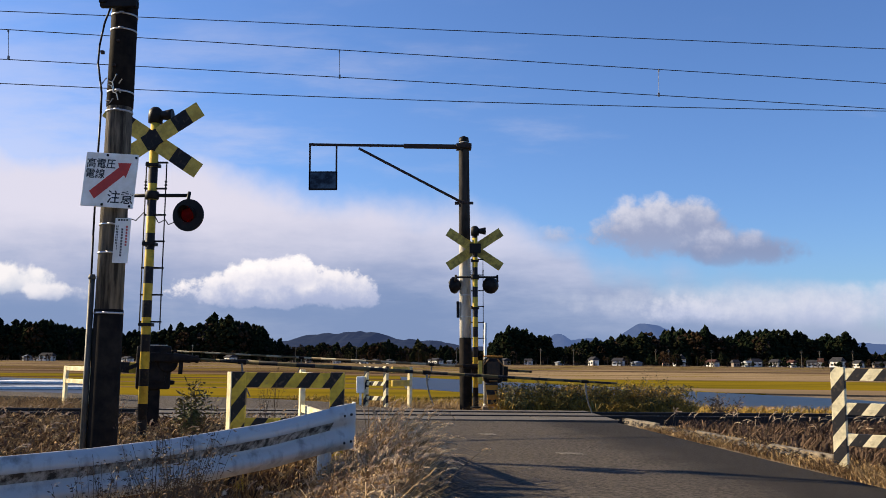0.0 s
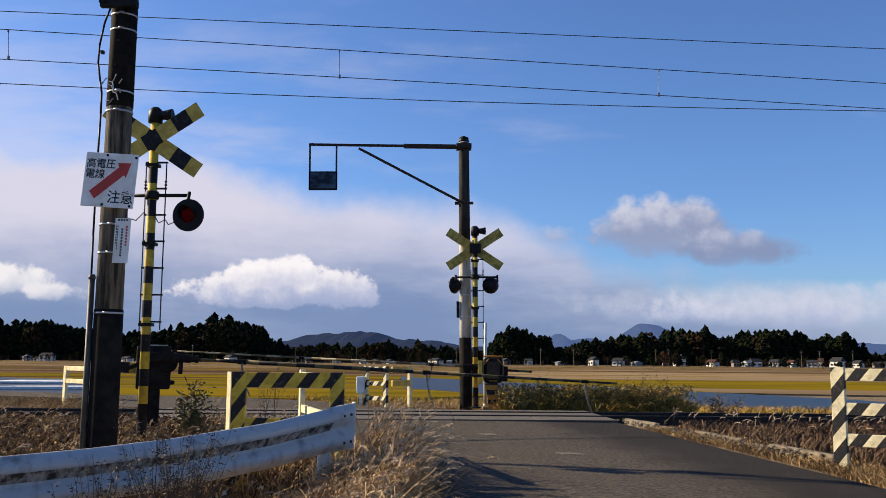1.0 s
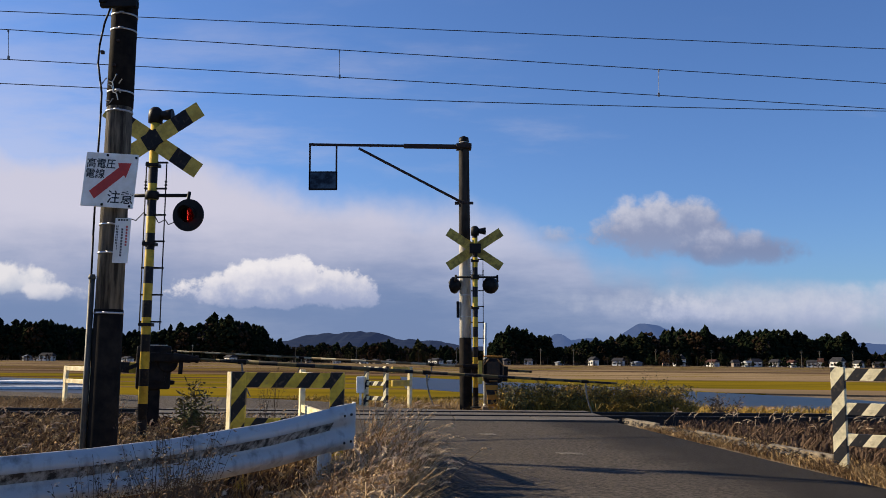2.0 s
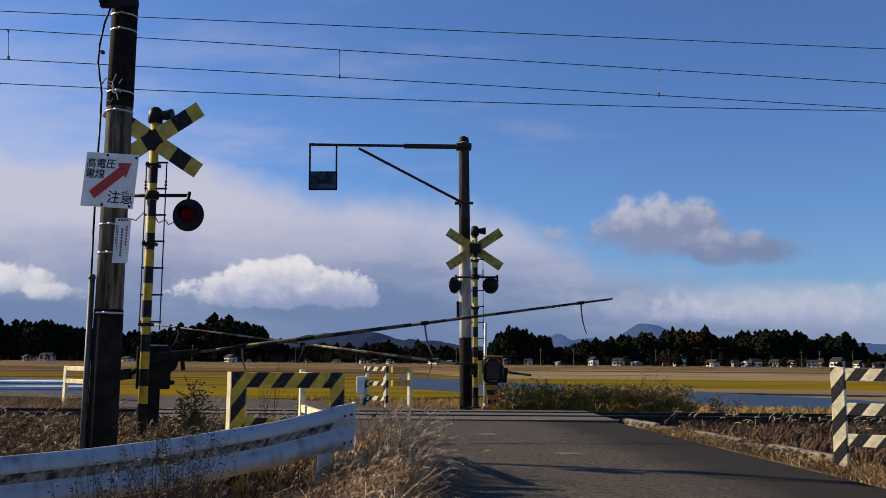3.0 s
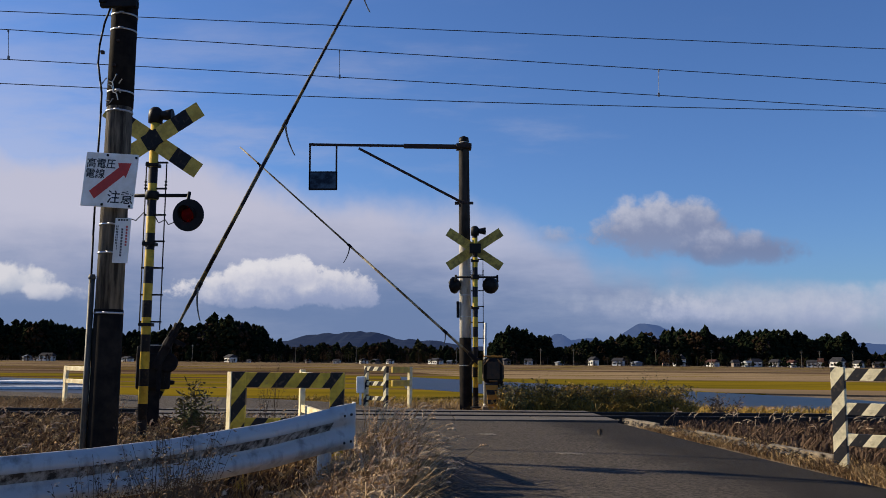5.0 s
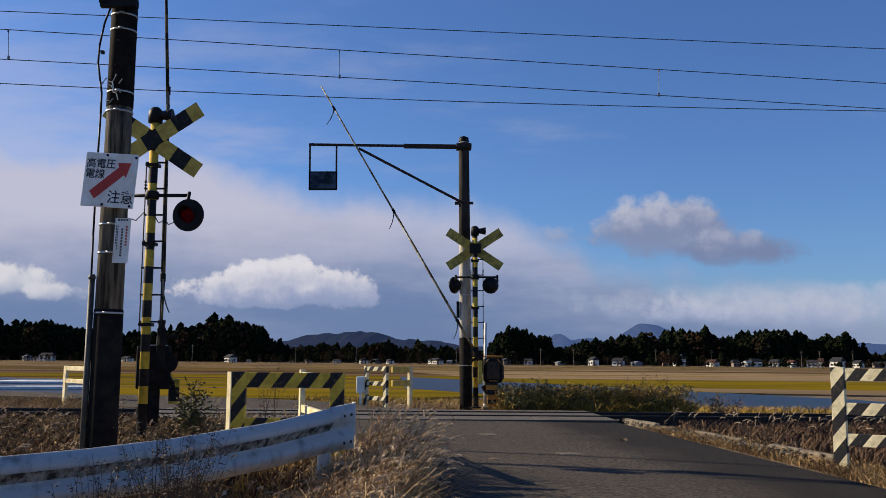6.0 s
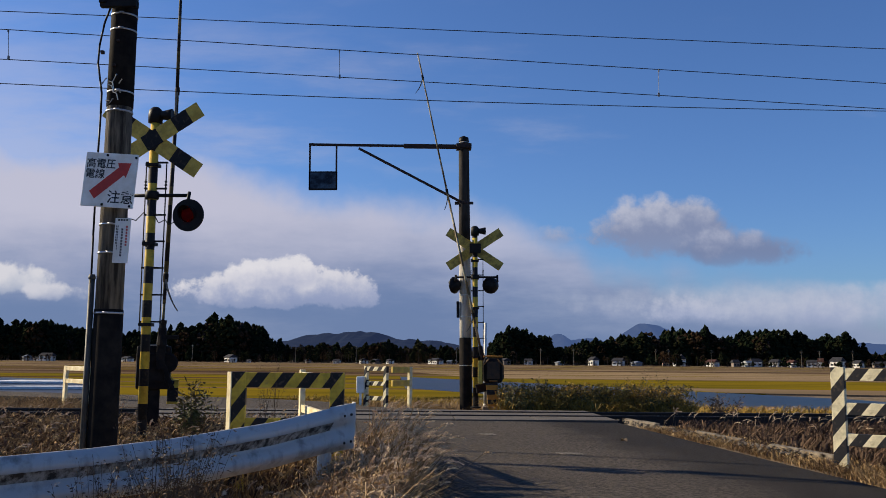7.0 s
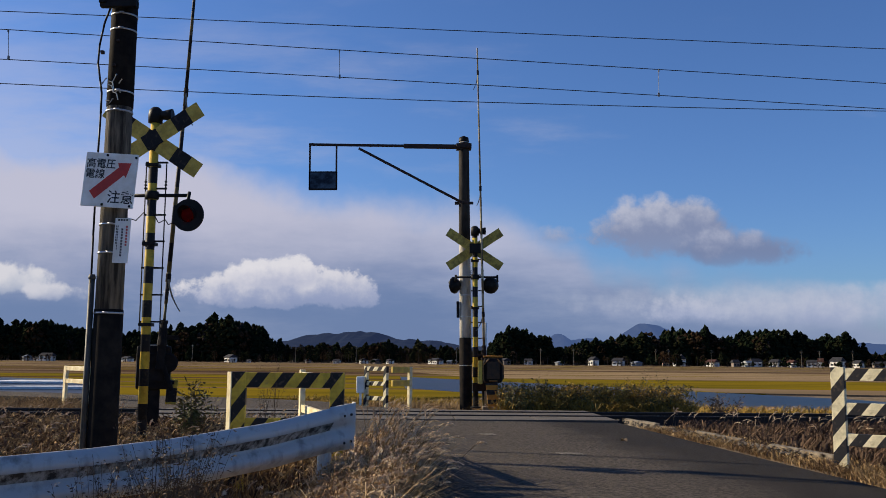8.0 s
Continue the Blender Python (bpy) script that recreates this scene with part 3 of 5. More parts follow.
    box(bm, (0, 0, 0), (0.572, 0.014, 0.572), bevel=0.004)
    part("board", bm, M_WHITE, s, "white enamel board with grimy edges")
    bm = B()
    d = Vector((0.77, 0, 0.64)).normalized()
    n = Vector((-d.z, 0, d.x))
    a, b = Vector((-0.175, -0.011, -0.165)), Vector((0.12, -0.011, 0.10))
    tip = Vector((0.225, -0.011, 0.185))
    pts = [a + n * 0.05, a - n * 0.05, b - n * 0.05, b - n * 0.085 + d * 0.0, Vector((0.218, -0.011, 0.19)), b + n * 0.095 + d * 0.02, b + n * 0.05]
    f0 = [bm.verts.new(q) for q in pts]
    f1 = [bm.verts.new(q + Vector((0, 0.004, 0))) for q in pts]
    bm.faces.new(f0), bm.faces.new(f1[::-1])
    for i in range(len(pts)):
        bm.faces.new((f0[i], f1[i], f1[(i + 1) % len(pts)], f0[(i + 1) % len(pts)]))
    part("arrow", bm, M_REDPAINT, s, "faded red painted arrow")
    up = Matrix.Rotation(radians(90), 4, "X")
    for txt, x, z, size in (("高電圧", -0.11, 0.165, 0.108), ("電線", -0.165, 0.055, 0.108), ("注意", 0.14, -0.185, 0.145)):
        text_mesh(txt, size, M_INK, s, Matrix.Translation((x, -0.0085, z)) @ up)
    for x, z in ((-0.05, 0.262), (0.265, 0.25), (-0.05, -0.26), (0.25, -0.262)):
        bm = B()
        lathe(bm, [(0.012, -0.016), (0.014, -0.012), (0.014, 0)], 10, "Y", (x, 0, z))
        part("bolt", bm, M_BLACK, s, "dark bolt head")
    n2 = thing("notice_plate", POLE_SCALE @ Matrix.Translation((-3.335, 9.305, 2.155)) @ pose(0, 0, 0, 0, 2.0, -10), "narrow white notice plate strapped to a pole", "sign")
    bm = B()
    box(bm, (0, 0, 0), (0.175, 0.008, 0.47), bevel=0.003)
    part("board", bm, M_WHITE, n2)
    for x, z, w, h, mt in ((0.05, 0.05, 0.018, 0.22, M_REDPAINT), (0.0, -0.02, 0.02, 0.3, M_INK), (-0.05, 0.03, 0.009, 0.26, M_INK), (-0.065, 0.06, 0.009, 0.2, M_INK), (0.0, 0.215, 0.12, 0.02, M_INK)):
        k = max(3, int(h / 0.028)) if h > w else 4
        for i in range(k):
            if h > w:
                c, sz = (x, -0.0055, z + h / 2 - (i + 0.5) * h / k), (w, 0.003, h / k * 0.7)
            else:
                c, sz = (x - w / 2 + (i + 0.5) * w / k, -0.0055, z), (w / k * 0.6, 0.003, h)
            bm = B()
            box(bm, c, sz)
            part("print_bar", bm, mt, n2)


build_power_pole()


# ---------------------------------------------------------------- crossing signals
def build_signal(name, m, label, near):
    """Striped post with crossbuck, bell and red flashers; faces -y in its own space."""
    s = thing(name, m, label, "crossing signal", "crossing signals")
    H = 3.85 if near else 3.55
    bm = B()
    foot = -0.20 if near else 0.0
    tube(bm, (0, 0, foot), (0, 0, H), 0.057, 0.055, 18)
    part("post", bm, M_POLESTRIPE, s, "yellow and black banded steel post", True)
    bm = B()
    lathe(bm, [(0.0, foot), (0.11, foot), (0.11, foot + 0.02), (0.06, foot + 0.03), (0.06, foot + 0.12), (0.0585, 0.22)], 18)
    part("base_flange", bm, M_BLACK, s)
    bm = B()
    lathe(bm, [(0.05, H - 0.03), (0.085, H - 0.02), (0.088, H + 0.08), (0.078, H + 0.14), (0.04, H + 0.175), (0.005, H + 0.18)], 18)
    lathe(bm, [(0.02, 0.0), (0.05, 0.03), (0.072, 0.13), (0.078, 0.17), (0.06, 0.165)], 16, "X", (0.05, -0.02, H + 0.07))
    part("bell", bm, M_BLACK, s, "black warning bell", True)
    zc = H - (0.255 if near else 0.30)
    for k, sgn in enumerate((1, -1)):
        bm = B()
        box(bm, (0, 0, 0), (1.40 if near else 1.33, 0.012, 0.2 if near else 0.19), bevel=0.004)
        at = Matrix.Translation((0, (-0.078 if near else 0.078) - 0.014 * k, zc)) @ Matrix.Rotation(radians(33.5 * sgn), 4, "Y")
        ob = part("crossbuck_board", bm, M_BOARDSTRIPE if near else M_YELBACK, s, "weathered yellow and black board" if near else "pale yellow back of a crossbuck board", at=at)
    bm = B()
    box(bm, (0, -0.03 if near else -0.06, zc), (0.13, 0.12, 0.13) if near else (0.23, 0.10, 0.2), bevel=0.01)
    part("bracket", bm, M_BLACK, s)
    zl = 2.66 if near else 2.5
    za = zl + (0.26 if near else 0.16)
    bm = B()
    tube(bm, (-0.40, 0, za), (0.46, 0, za), 0.022, 0.022, 10)
    lathe(bm, [(0.075, za - 0.05), (0.085, za - 0.03), (0.085, za + 0.03), (0.075, za + 0.05)], 16)
    for x in (-0.40, 0.46):
        tube(bm, (x, 0, za + 0.04), (x, -0.05, za - 0.10), 0.022, 0.022, 8)
    part("lamp_arm", bm, M_BLACK, s, "black iron lamp bracket", True)
    face = -1 if near else 1
    for x, turn in ((0.49 if near else 0.33, -8 if near else 10), (-0.42, -35 if near else 50)):
        head = new("flasher")
        head.parent, head.matrix_basis = s, Matrix.Translation((x, face * 0.10, zl)) @ Matrix.Rotation(radians(turn + (0 if near else 180)), 4, "Z")
        head.scale = (1, 1, 1) if near else (0.88, 0.88, 0.88)
        lamp_head(head, near and x > 0)
        tagged(head, "round black flasher with a red lens")
    # cable ladder beside the post
    for x in (-0.085, 0.165):
        bm = B()
        tube(bm, (x, 0.0, 1.28), (x, 0.0, H - 0.52), 0.0075, 0.0075, 6)
        part("ladder_rail", bm, M_BLACK, s)
    k = 0
    z = H - 0.52
    while z > 1.3:
        bm = B()
        box(bm, (0.045, 0, z), (0.27, 0.03, 0.02), bevel=0.003)
        part("rung", bm, M_BLACK, s)
        if k % 3 == 0:
            bm = B()
            box(bm, (0.0, 0, z - 0.035), (0.155, 0.13, 0.04), bevel=0.006)
            part("clamp", bm, M_BLACK, s)
        k += 1
        z -= 0.325
    for x in (-0.085, 0.165):
        for zz in (H - 0.76, H - 0.80, H - 0.84):
            bm = B()
            lathe(bm, [(0.008, zz - 0.015), (0.02, zz), (0.008, zz + 0.015)], 10, at=(x, 0, 0))
            part("insulator", bm, M_BLACK, s)
    if near:
        bm = B()
        path_tube(bm, [(-0.06, -0.06, zl + 0.05), (-0.16, -0.07, zl - 0.06), (-0.26, -0.06, zl - 0.03)], 0.006, 5)
        part("lead", bm, M_BLACK, s, "loose cable lead")
        bm = B()
        path_tube(bm, [(0.05, -0.06, zl + 0.02), (0.12, -0.07, zl - 0.09), (0.2, -0.07, zl - 0.05), (0.24, -0.07, zl - 0.11), (0.34, -0.03, zl - 0.06), (0.42, -0.02, zl)], 0.006, 5)
        part("lead", bm, M_BLACK, s, "loose cable lead")
    return s


def lamp_head(head, lit):
    """Dark round target with hood, red lens, and a turning lamp unit; faces -y."""
    bm = B()
    lathe(bm, [(0.195, -0.02), (0.197, -0.01), (0.197, 0.01), (0.16, 0.05), (0.10, 0.12), (0.03, 0.14)], 32, "Y")
    part("target", bm, M_BLACK, head, "black round backing", True)
    bm = B()
    seg = 14
    for r, flip in ((0.102, 1), (0.098, -1)):
        prev = None
        for i in range(seg + 1):
            a = radians(-25 + 230 * i / seg)
            ln = 0.11 * max(0.25, math.sin(a) * 0.6 + 0.5)
            c = [bm.verts.new((r * math.cos(a), -0.02, r * math.sin(a))), bm.verts.new((r * math.cos(a), -0.02 - ln, r * math.sin(a)))]
            if prev:
                bm.faces.new((prev[0], prev[1], c[1], c[0]))
            prev = c
    part("hood", bm, M_BLACK, head, "short black visor", True)
    bm = B()
    lathe(bm, [(0.090, -0.022), (0.088, -0.03), (0.06, -0.042), (0.01, -0.046)], 26, "Y")
    if lit:
        core = part("lens", bm, M_LENS, head, "dark red glass lens", True)
        bm = B()
        for i in range(1):
            lathe(bm, [(0.073, -0.0035), (0.075, -0.0015), (0.075, 0.0015), (0.073, 0.0035)], 24, "Y")
        bulb = new("lamp_unit", mesh_of("lamp_unit", bm, M_LENSOFF, True))
        bulb.data.materials.append(M_GLOW)
        for f in bulb.data.polygons:
            if f.normal.y < -0.7:
                f.material_index = 1
        bulb.parent = head
        tagged(bulb, "turning red light unit")
        MOVES.append(("flash", bulb))
    else:
        part("lens", bm, M_LENSOFF, head, "dark red glass lens", True)


M_YELBACK = material("faded_yellow", (0.55, 0.42, 0.10), 0.6, second=(0.28, 0.21, 0.06), scale=9, spec=0.12)
M_LENSOFF = material("red_lens", (0.12, 0.008, 0.008), 0.12, bump=0, spec=0.5)
M_LENS = bpy.data.materials.new("red_glass")
M_LENS.use_nodes = True
_b = M_LENS.node_tree.nodes["Principled BSDF"]
_b.inputs["Base Color"].default_value = (0.9, 0.05, 0.04, 1)
_b.inputs["Transmission Weight"].default_value, _b.inputs["Roughness"].default_value, _b.inputs["IOR"].default_value = 1.0, 0.2, 1.1
M_GLOW = bpy.data.materials.new("red_glow")
M_GLOW.use_nodes = True
_b = M_GLOW.node_tree.nodes["Principled BSDF"]
_b.inputs["Base Color"].default_value = (0.5, 0.02, 0.02, 1)
_b.inputs["Emission Color"].default_value, _b.inputs["Emission Strength"].default_value = (1.0, 0.05, 0.03, 1), 2.2

SIGNAL_SCALE = Matrix.Translation(EYE) @ Matrix.Scale(0.91, 4) @ Matrix.Translation(-Vector(EYE))
build_signal("crossing_signal", SIGNAL_SCALE @ pose(-3.553, 10.9, 0.0, 0, -0.2, -2), "yellow and black striped crossing signal beside a utility pole", True)
build_signal("crossing_signal", pose(0.69, 18.6, 0.0, 0, -0.5, 3), "crossing signal seen from behind, with pale crossbuck and two flashers", False)


# ---------------------------------------------------------------- barrier gates
def build_gate(m, zp, L, near, label):
    """Gate machine on a post; the arm turns about y at height zp, +x when lowered."""
    g = thing("barrier_gate", m, label, "barrier gate", "barrier gates")
    bm = B()
    box(bm, (-0.16, 0.12, zp - 0.06), (0.40, 0.30, 0.52), bevel=0.035 if near else 0.11)
    part("machine_case", bm, M_DARK, g, "dark painted drive case")
    bm = B()
    box(bm, (-0.16, -0.035 if near else 0.275, zp - 0.06), (0.26, 0.03, 0.34), bevel=0.01)
    part("case_cover", bm, M_DARK if near else M_MACHFAR, g)
    bm = B()
    lathe(bm, [(0.10, -0.07), (0.12, -0.05), (0.12, 0.0)], 20, "Y", (0, 0.0, zp))
    part("shaft_hub", bm, M_DARK, g)
    bm = B()
    box(bm, (-0.16, 0.12, (zp - 0.32) / 2), (0.17, 0.17, zp - 0.32), bevel=0.012)
    part("stand", bm, M_DARK if near else M_STANDFAR, g)
    bm = B()
    box(bm, (-0.16, 0.12, 0.015), (0.42, 0.42, 0.07), bevel=0.012)
    part("base_block", bm, M_CONC, g, "concrete foot")
    if near:
        for sx in (-0.30, -0.02):
            bm = B()
            box(bm, (sx, -0.052, zp - 0.06), (0.018, 0.012, 0.36), bevel=0.003)
            part("cover_rib", bm, M_BLACK, g)
        bm = B()
        tube(bm, (0.03, 0.05, zp - 0.24), (0.09, 0.05, zp - 0.24), 0.03, 0.022, 10)
        part("crank_socket", bm, M_BLACK, g)
        bm = B()
        box(bm, (-0.16, 0.05, zp + 0.206), (0.30, 0.12, 0.012), bevel=0.004)
        part("lid", bm, M_BAND, g, "worn bright lid edge")
    if not near:
        for i in (0, 2, 3, 5, 7):                     # what is left of the rusted rim
            a0, a1 = radians(22.5 + 45 * i), radians(67.5 + 45 * i)
            bm = B()
            tube(bm, (-0.16 + 0.215 * math.cos(a0), 0.29, zp - 0.05 + 0.235 * math.sin(a0)), (-0.16 + 0.215 * math.cos(a1), 0.29, zp - 0.05 + 0.235 * math.sin(a1)), 0.014, 0.014, 6)
            part("rim", bm, M_RIMFAR, g)
        bm = B()
        box(bm, (-0.16, 0.06, zp + 0.215), (0.40, 0.3, 0.035), bevel=0.015)
        part("lid", bm, M_ORANGE, g, "rusty orange lid")
        bm = B()
        box(bm, (0.10, 0.24, zp - 0.10), (0.09, 0.12, 0.46), bevel=0.015)
        part("side_plate", bm, M_YEL, g, "yellow side plate")
        bm = B()
        box(bm, (-0.16, 0.25, 0.26), (0.24, 0.04, 0.52), Matrix.Rotation(radians(8), 3, "Y"), bevel=0.01)
        part("stay", bm, M_STANDFAR, g, "striped slanting stay")
        bm = B()
        box(bm, (-0.30, 0.05, zp - 0.10), (0.16, 0.2, 0.28), bevel=0.03)
        part("motor_cover", bm, M_DARK, g)
    arm = new("arm")
    arm.parent = g
    tagged(arm, "long tapered barrier arm")
    arm.matrix_basis = pose(PIVOT[near][0], -0.10, PIVOT[near][1])
    bm = B()
    if near:
        tube(bm, (0.34, 0, 0), (0.64, 0, 0), 0.015, 0.017, 10)
        tube(bm, (0.64, 0, 0), (1.02, 0, 0), 0.019, 0.027, 12)
        tube(bm, (1.02, 0, 0), (L * 0.52, 0, 0), 0.027, 0.023, 12)
    else:
        tube(bm, (0.30, 0, 0), (L * 0.52, 0, 0), 0.027, 0.022, 12)
    part("boom", bm, M_ARM if near else M_ARMFAR, arm, "banded boom", True)
    bm = B()
    box(bm, (0.10, 0, 0), (0.50, 0.05, 0.10), bevel=0.012)
    box(bm, (0.30, 0, 0.0), (0.10, 0.075, 0.085), bevel=0.01)
    tube(bm, (0.14, 0, 0), (0.42, 0, 0), 0.062, 0.036, 10)
    tube(bm, (0.40, 0, 0), (0.44, 0, 0), 0.046, 0.046, 10)
    box(bm, (0.24, 0, -0.11), (0.05, 0.03, 0.16), bevel=0.006)
    box(bm, (-0.22, 0, -0.09), (0.36, 0.035, 0.05), Matrix.Rotation(radians(-24), 3, "Y"), bevel=0.006)
    tube(bm, (0, 0.02, 0), (0, 0.10, 0), 0.05, 0.05, 14)
    part("arm_holder", bm, M_DARK, arm, "dark iron arm holder")
    bm = B()
    if near:
        box(bm, (-0.42, 0.44, -0.15), (0.30, 0.10, 0.13), bevel=0.008)
        tube(bm, (-0.02, 0.42, 0.0), (-0.30, 0.43, -0.14), 0.02, 0.02, 8)
        tube(bm, (0.0, 0.0, 0.0), (0.0, 0.45, 0.0), 0.025, 0.025, 8)
    else:
        box(bm, (-0.39, 0.02, -0.11), (0.17, 0.12, 0.30), bevel=0.012)
        box(bm, (-0.2, 0.02, -0.03), (0.36, 0.05, 0.06), bevel=0.008)
    part("counterweight", bm, M_WEIGHT if near else M_DARK, arm, "yellow and black counterweight" if near else "dark counterweight")
    if not near:
        bm = B()
        box(bm, (-0.71, 0.02, -0.04), (0.52, 0.04, 0.045), bevel=0.006)
        part("tail_bar", bm, M_ARM, arm, "striped tail bar")
    bm = B()
    s = L * 0.48
    tube(bm, (0, 0, 0), (s, 0, 0), 0.022 if near else 0.020, 0.014, 12)
    outer = part("outer_boom", bm, M_ARM if near else M_ARMFAR, arm, "flexing outer boom", True, at=pose(L * 0.52, 0, 0))
    strips = []
    for f in (0.16, 0.55, 0.92):
        bm = B()
        prev = None
        for i in range(9):
            q = i / 8
            c = Vector((0.10 * q * q, 0, -0.02 - (0.40 if near else 0.34) * q))
            w = 0.013 * (1 - 0.45 * q)
            cur = [bm.verts.new(c + Vector((dx, dy, 0))) for dx, dy in ((-w, -0.003), (w, -0.003), (w, 0.003), (-w, 0.003))]
            if prev:
                for e in range(4):
                    bm.faces.new((prev[e], prev[(e + 1) % 4], cur[(e + 1) % 4], cur[e]))
            else:
                bm.faces.new(cur[::-1])
            prev = cur
        bm.faces.new(prev)
        st = part("reflector_strip", bm, M_TAPE, arm, "thin hanging warning strip", at=pose(L * f, -0.03, 0))
        strips.append((st, L * f))
    for f in (0.16, 0.55, 0.92):
        bm = B()
        tube(bm, (L * f - 0.05, 0, 0), (L * f + 0.05, 0, 0), 0.034 - 0.012 * f, 0.034 - 0.012 * f, 10)
        part("strip_clamp", bm, M_DARK, arm)
    MOVES.append(("gate", arm, outer, strips, L, near))
    return g


M_MACHFAR = material("far_machine", (0.022, 0.014, 0.009), 0.7, second=(0.06, 0.028, 0.010), scale=7)
M_RIMFAR = material("rusty_rim", (0.22, 0.10, 0.025), 0.7, second=(0.05, 0.03, 0.015), scale=9)
M_TAPE = material("faded_strip", (0.20, 0.19, 0.17), 0.6, second=(0.10, 0.09, 0.08), scale=20, bump=0)
PIVOT = {True: (-0.082, 0.959), False: (0.007, 0.818)}      # arm shaft, along the gate and up
M_STANDFAR = striped("far_stand", (0.5, 0.22, 0.04), BLK, 0.30, 2, slant=0.6)
build_gate(pose(-3.31, 11.0, 0.0, 0, 0, 17), 0.895, 5.95, True, "dark barrier gate machine with a long striped arm")
build_gate(pose(0.866, 18.4, 0.0, 0, 0, 178.5), 0.82, 6.7, False, "rusty orange barrier gate machine across the tracks with its arm")


# ---------------------------------------------------------------- far pole with mirror
M_UPPER = material("dark_upper", (0.05, 0.045, 0.04), 0.85, second=(0.02, 0.018, 0.016), scale=6, spec=0.1, stretch=(1, 1, 0.3))
M_CONCPALE = material("pale_concrete", (0.55, 0.52, 0.46), 0.9, second=(0.26, 0.24, 0.2), scale=5, bump=0.3, stretch=(1, 1, 0.3))


def build_mirror_pole():
    p = thing("mirror_pole", pose(0.50, 18.8, -0.05, 0, -0.8, 0), "concrete pole with a long bracket carrying a mirror", "pole")
    bm = B()
    tube(bm, (0, 0, 0), (0, 0, 5.66), 0.125, 0.105, 22)
    part("pole", bm, M_CONCPALE, p, "pale weathered concrete pole", True)
    bm = B()
    lathe(bm, [(0.127, 0.0), (0.129, 0.01), (0.126, 1.46), (0.12, 1.47)], 22)
    part("sleeve", bm, M_SLEEVE, p, "black protective sleeve", True)
    # pole drawn darker from 3.4 m up
    bm = B()
    lathe(bm, [(0.112, 3.42), (0.120, 3.43), (0.113, 4.6), (0.109, 5.58), (0.104, 5.59)], 22)
    part("upper_sleeve", bm, M_UPPER, p, "dark upper part", True)
    bm = B()
    lathe(bm, [(0.106, 5.60), (0.112, 5.62), (0.10, 5.70), (0.02, 5.74)], 18)
    part("cap", bm, M_BLACK, p, "dark rounded cap", True)
    bm = B()
    lean = Matrix.Rotation(radians(1.1), 3, "Y")
    box(bm, (-1.56, -0.10, 5.515), (3.42, 0.05, 0.048), lean)
    box(bm, (-0.62, -0.11, 5.49), (1.3, 0.07, 0.09), lean, bevel=0.006)
    box(bm, (0.0, -0.02, 5.50), (0.32, 0.30, 0.10), bevel=0.01)
    part("bracket", bm, M_RUST, p, "rusty brown steel bracket")
    bm = B()
    tube(bm, (-2.22, -0.10, 5.46), (-0.08, -0.09, 4.31), 0.028, 0.028, 8)
    lathe(bm, [(0.115, 4.26), (0.125, 4.27), (0.125, 4.32), (0.115, 4.33)], 18)
    box(bm, (-0.15, -0.02, 4.29), (0.1, 0.06, 0.06))
    box(bm, (0.15, -0.02, 4.29), (0.08, 0.06, 0.05))
    part("brace", bm, M_RUST, p, "diagonal steel brace")
    for x in (-3.25, -2.69):
        bm = B()
        box(bm, (x, -0.10, 5.055), (0.035, 0.03, 0.97))
        part("hanger", bm, M_RUST, p)
    bm = B()
    box(bm, (-2.97, -0.09, 4.77), (0.60, 0.05, 0.40), bevel=0.01)
    part("mirror_back", bm, M_BLACK, p, "dark mirror housing")
    bm = B()
    box(bm, (-2.97, -0.118, 4.77), (0.54, 0.006, 0.34))
    part("mirror", bm, M_MIRROR, p, "road mirror with its dark reflection painted in")
    for z in (0.9, 1.9, 2.35):
        bm = B()
        lathe(bm, [(0.115, z - 0.01), (0.128, z - 0.008), (0.128, z + 0.008), (0.115, z + 0.01)], 18)
        part("band", bm, M_BAND, p)
    bm = B()
    box(bm, (-0.15, -0.03, 2.05), (0.06, 0.08, 0.34), bevel=0.008)
    part("junction_box", bm, M_BLACK, p, "small black junction box")


# dark base and blotches stand in for the scene it mirrors
M_MIRROR = material("mirror_glass", (0.07, 0.075, 0.085), 0.08, 1.0, second=(0.02, 0.02, 0.025), scale=5, bump=0)
build_mirror_pole()
bm = B()
tube(bm, (0, 0, 0), (0, 0, 1.72), 0.034, 0.032, 12)
lathe(bm, [(0.04, 0), (0.04, 0.05), (0.034, 0.07)], 12)
lathe(bm, [(0.032, 1.715), (0.02, 1.735), (0.004, 1.74)], 12)
solo("marker_post", bm, M_WHITE, pose(0.90, 18.95, 0.0), "slender white marker post behind a gate", "post", smooth=True)


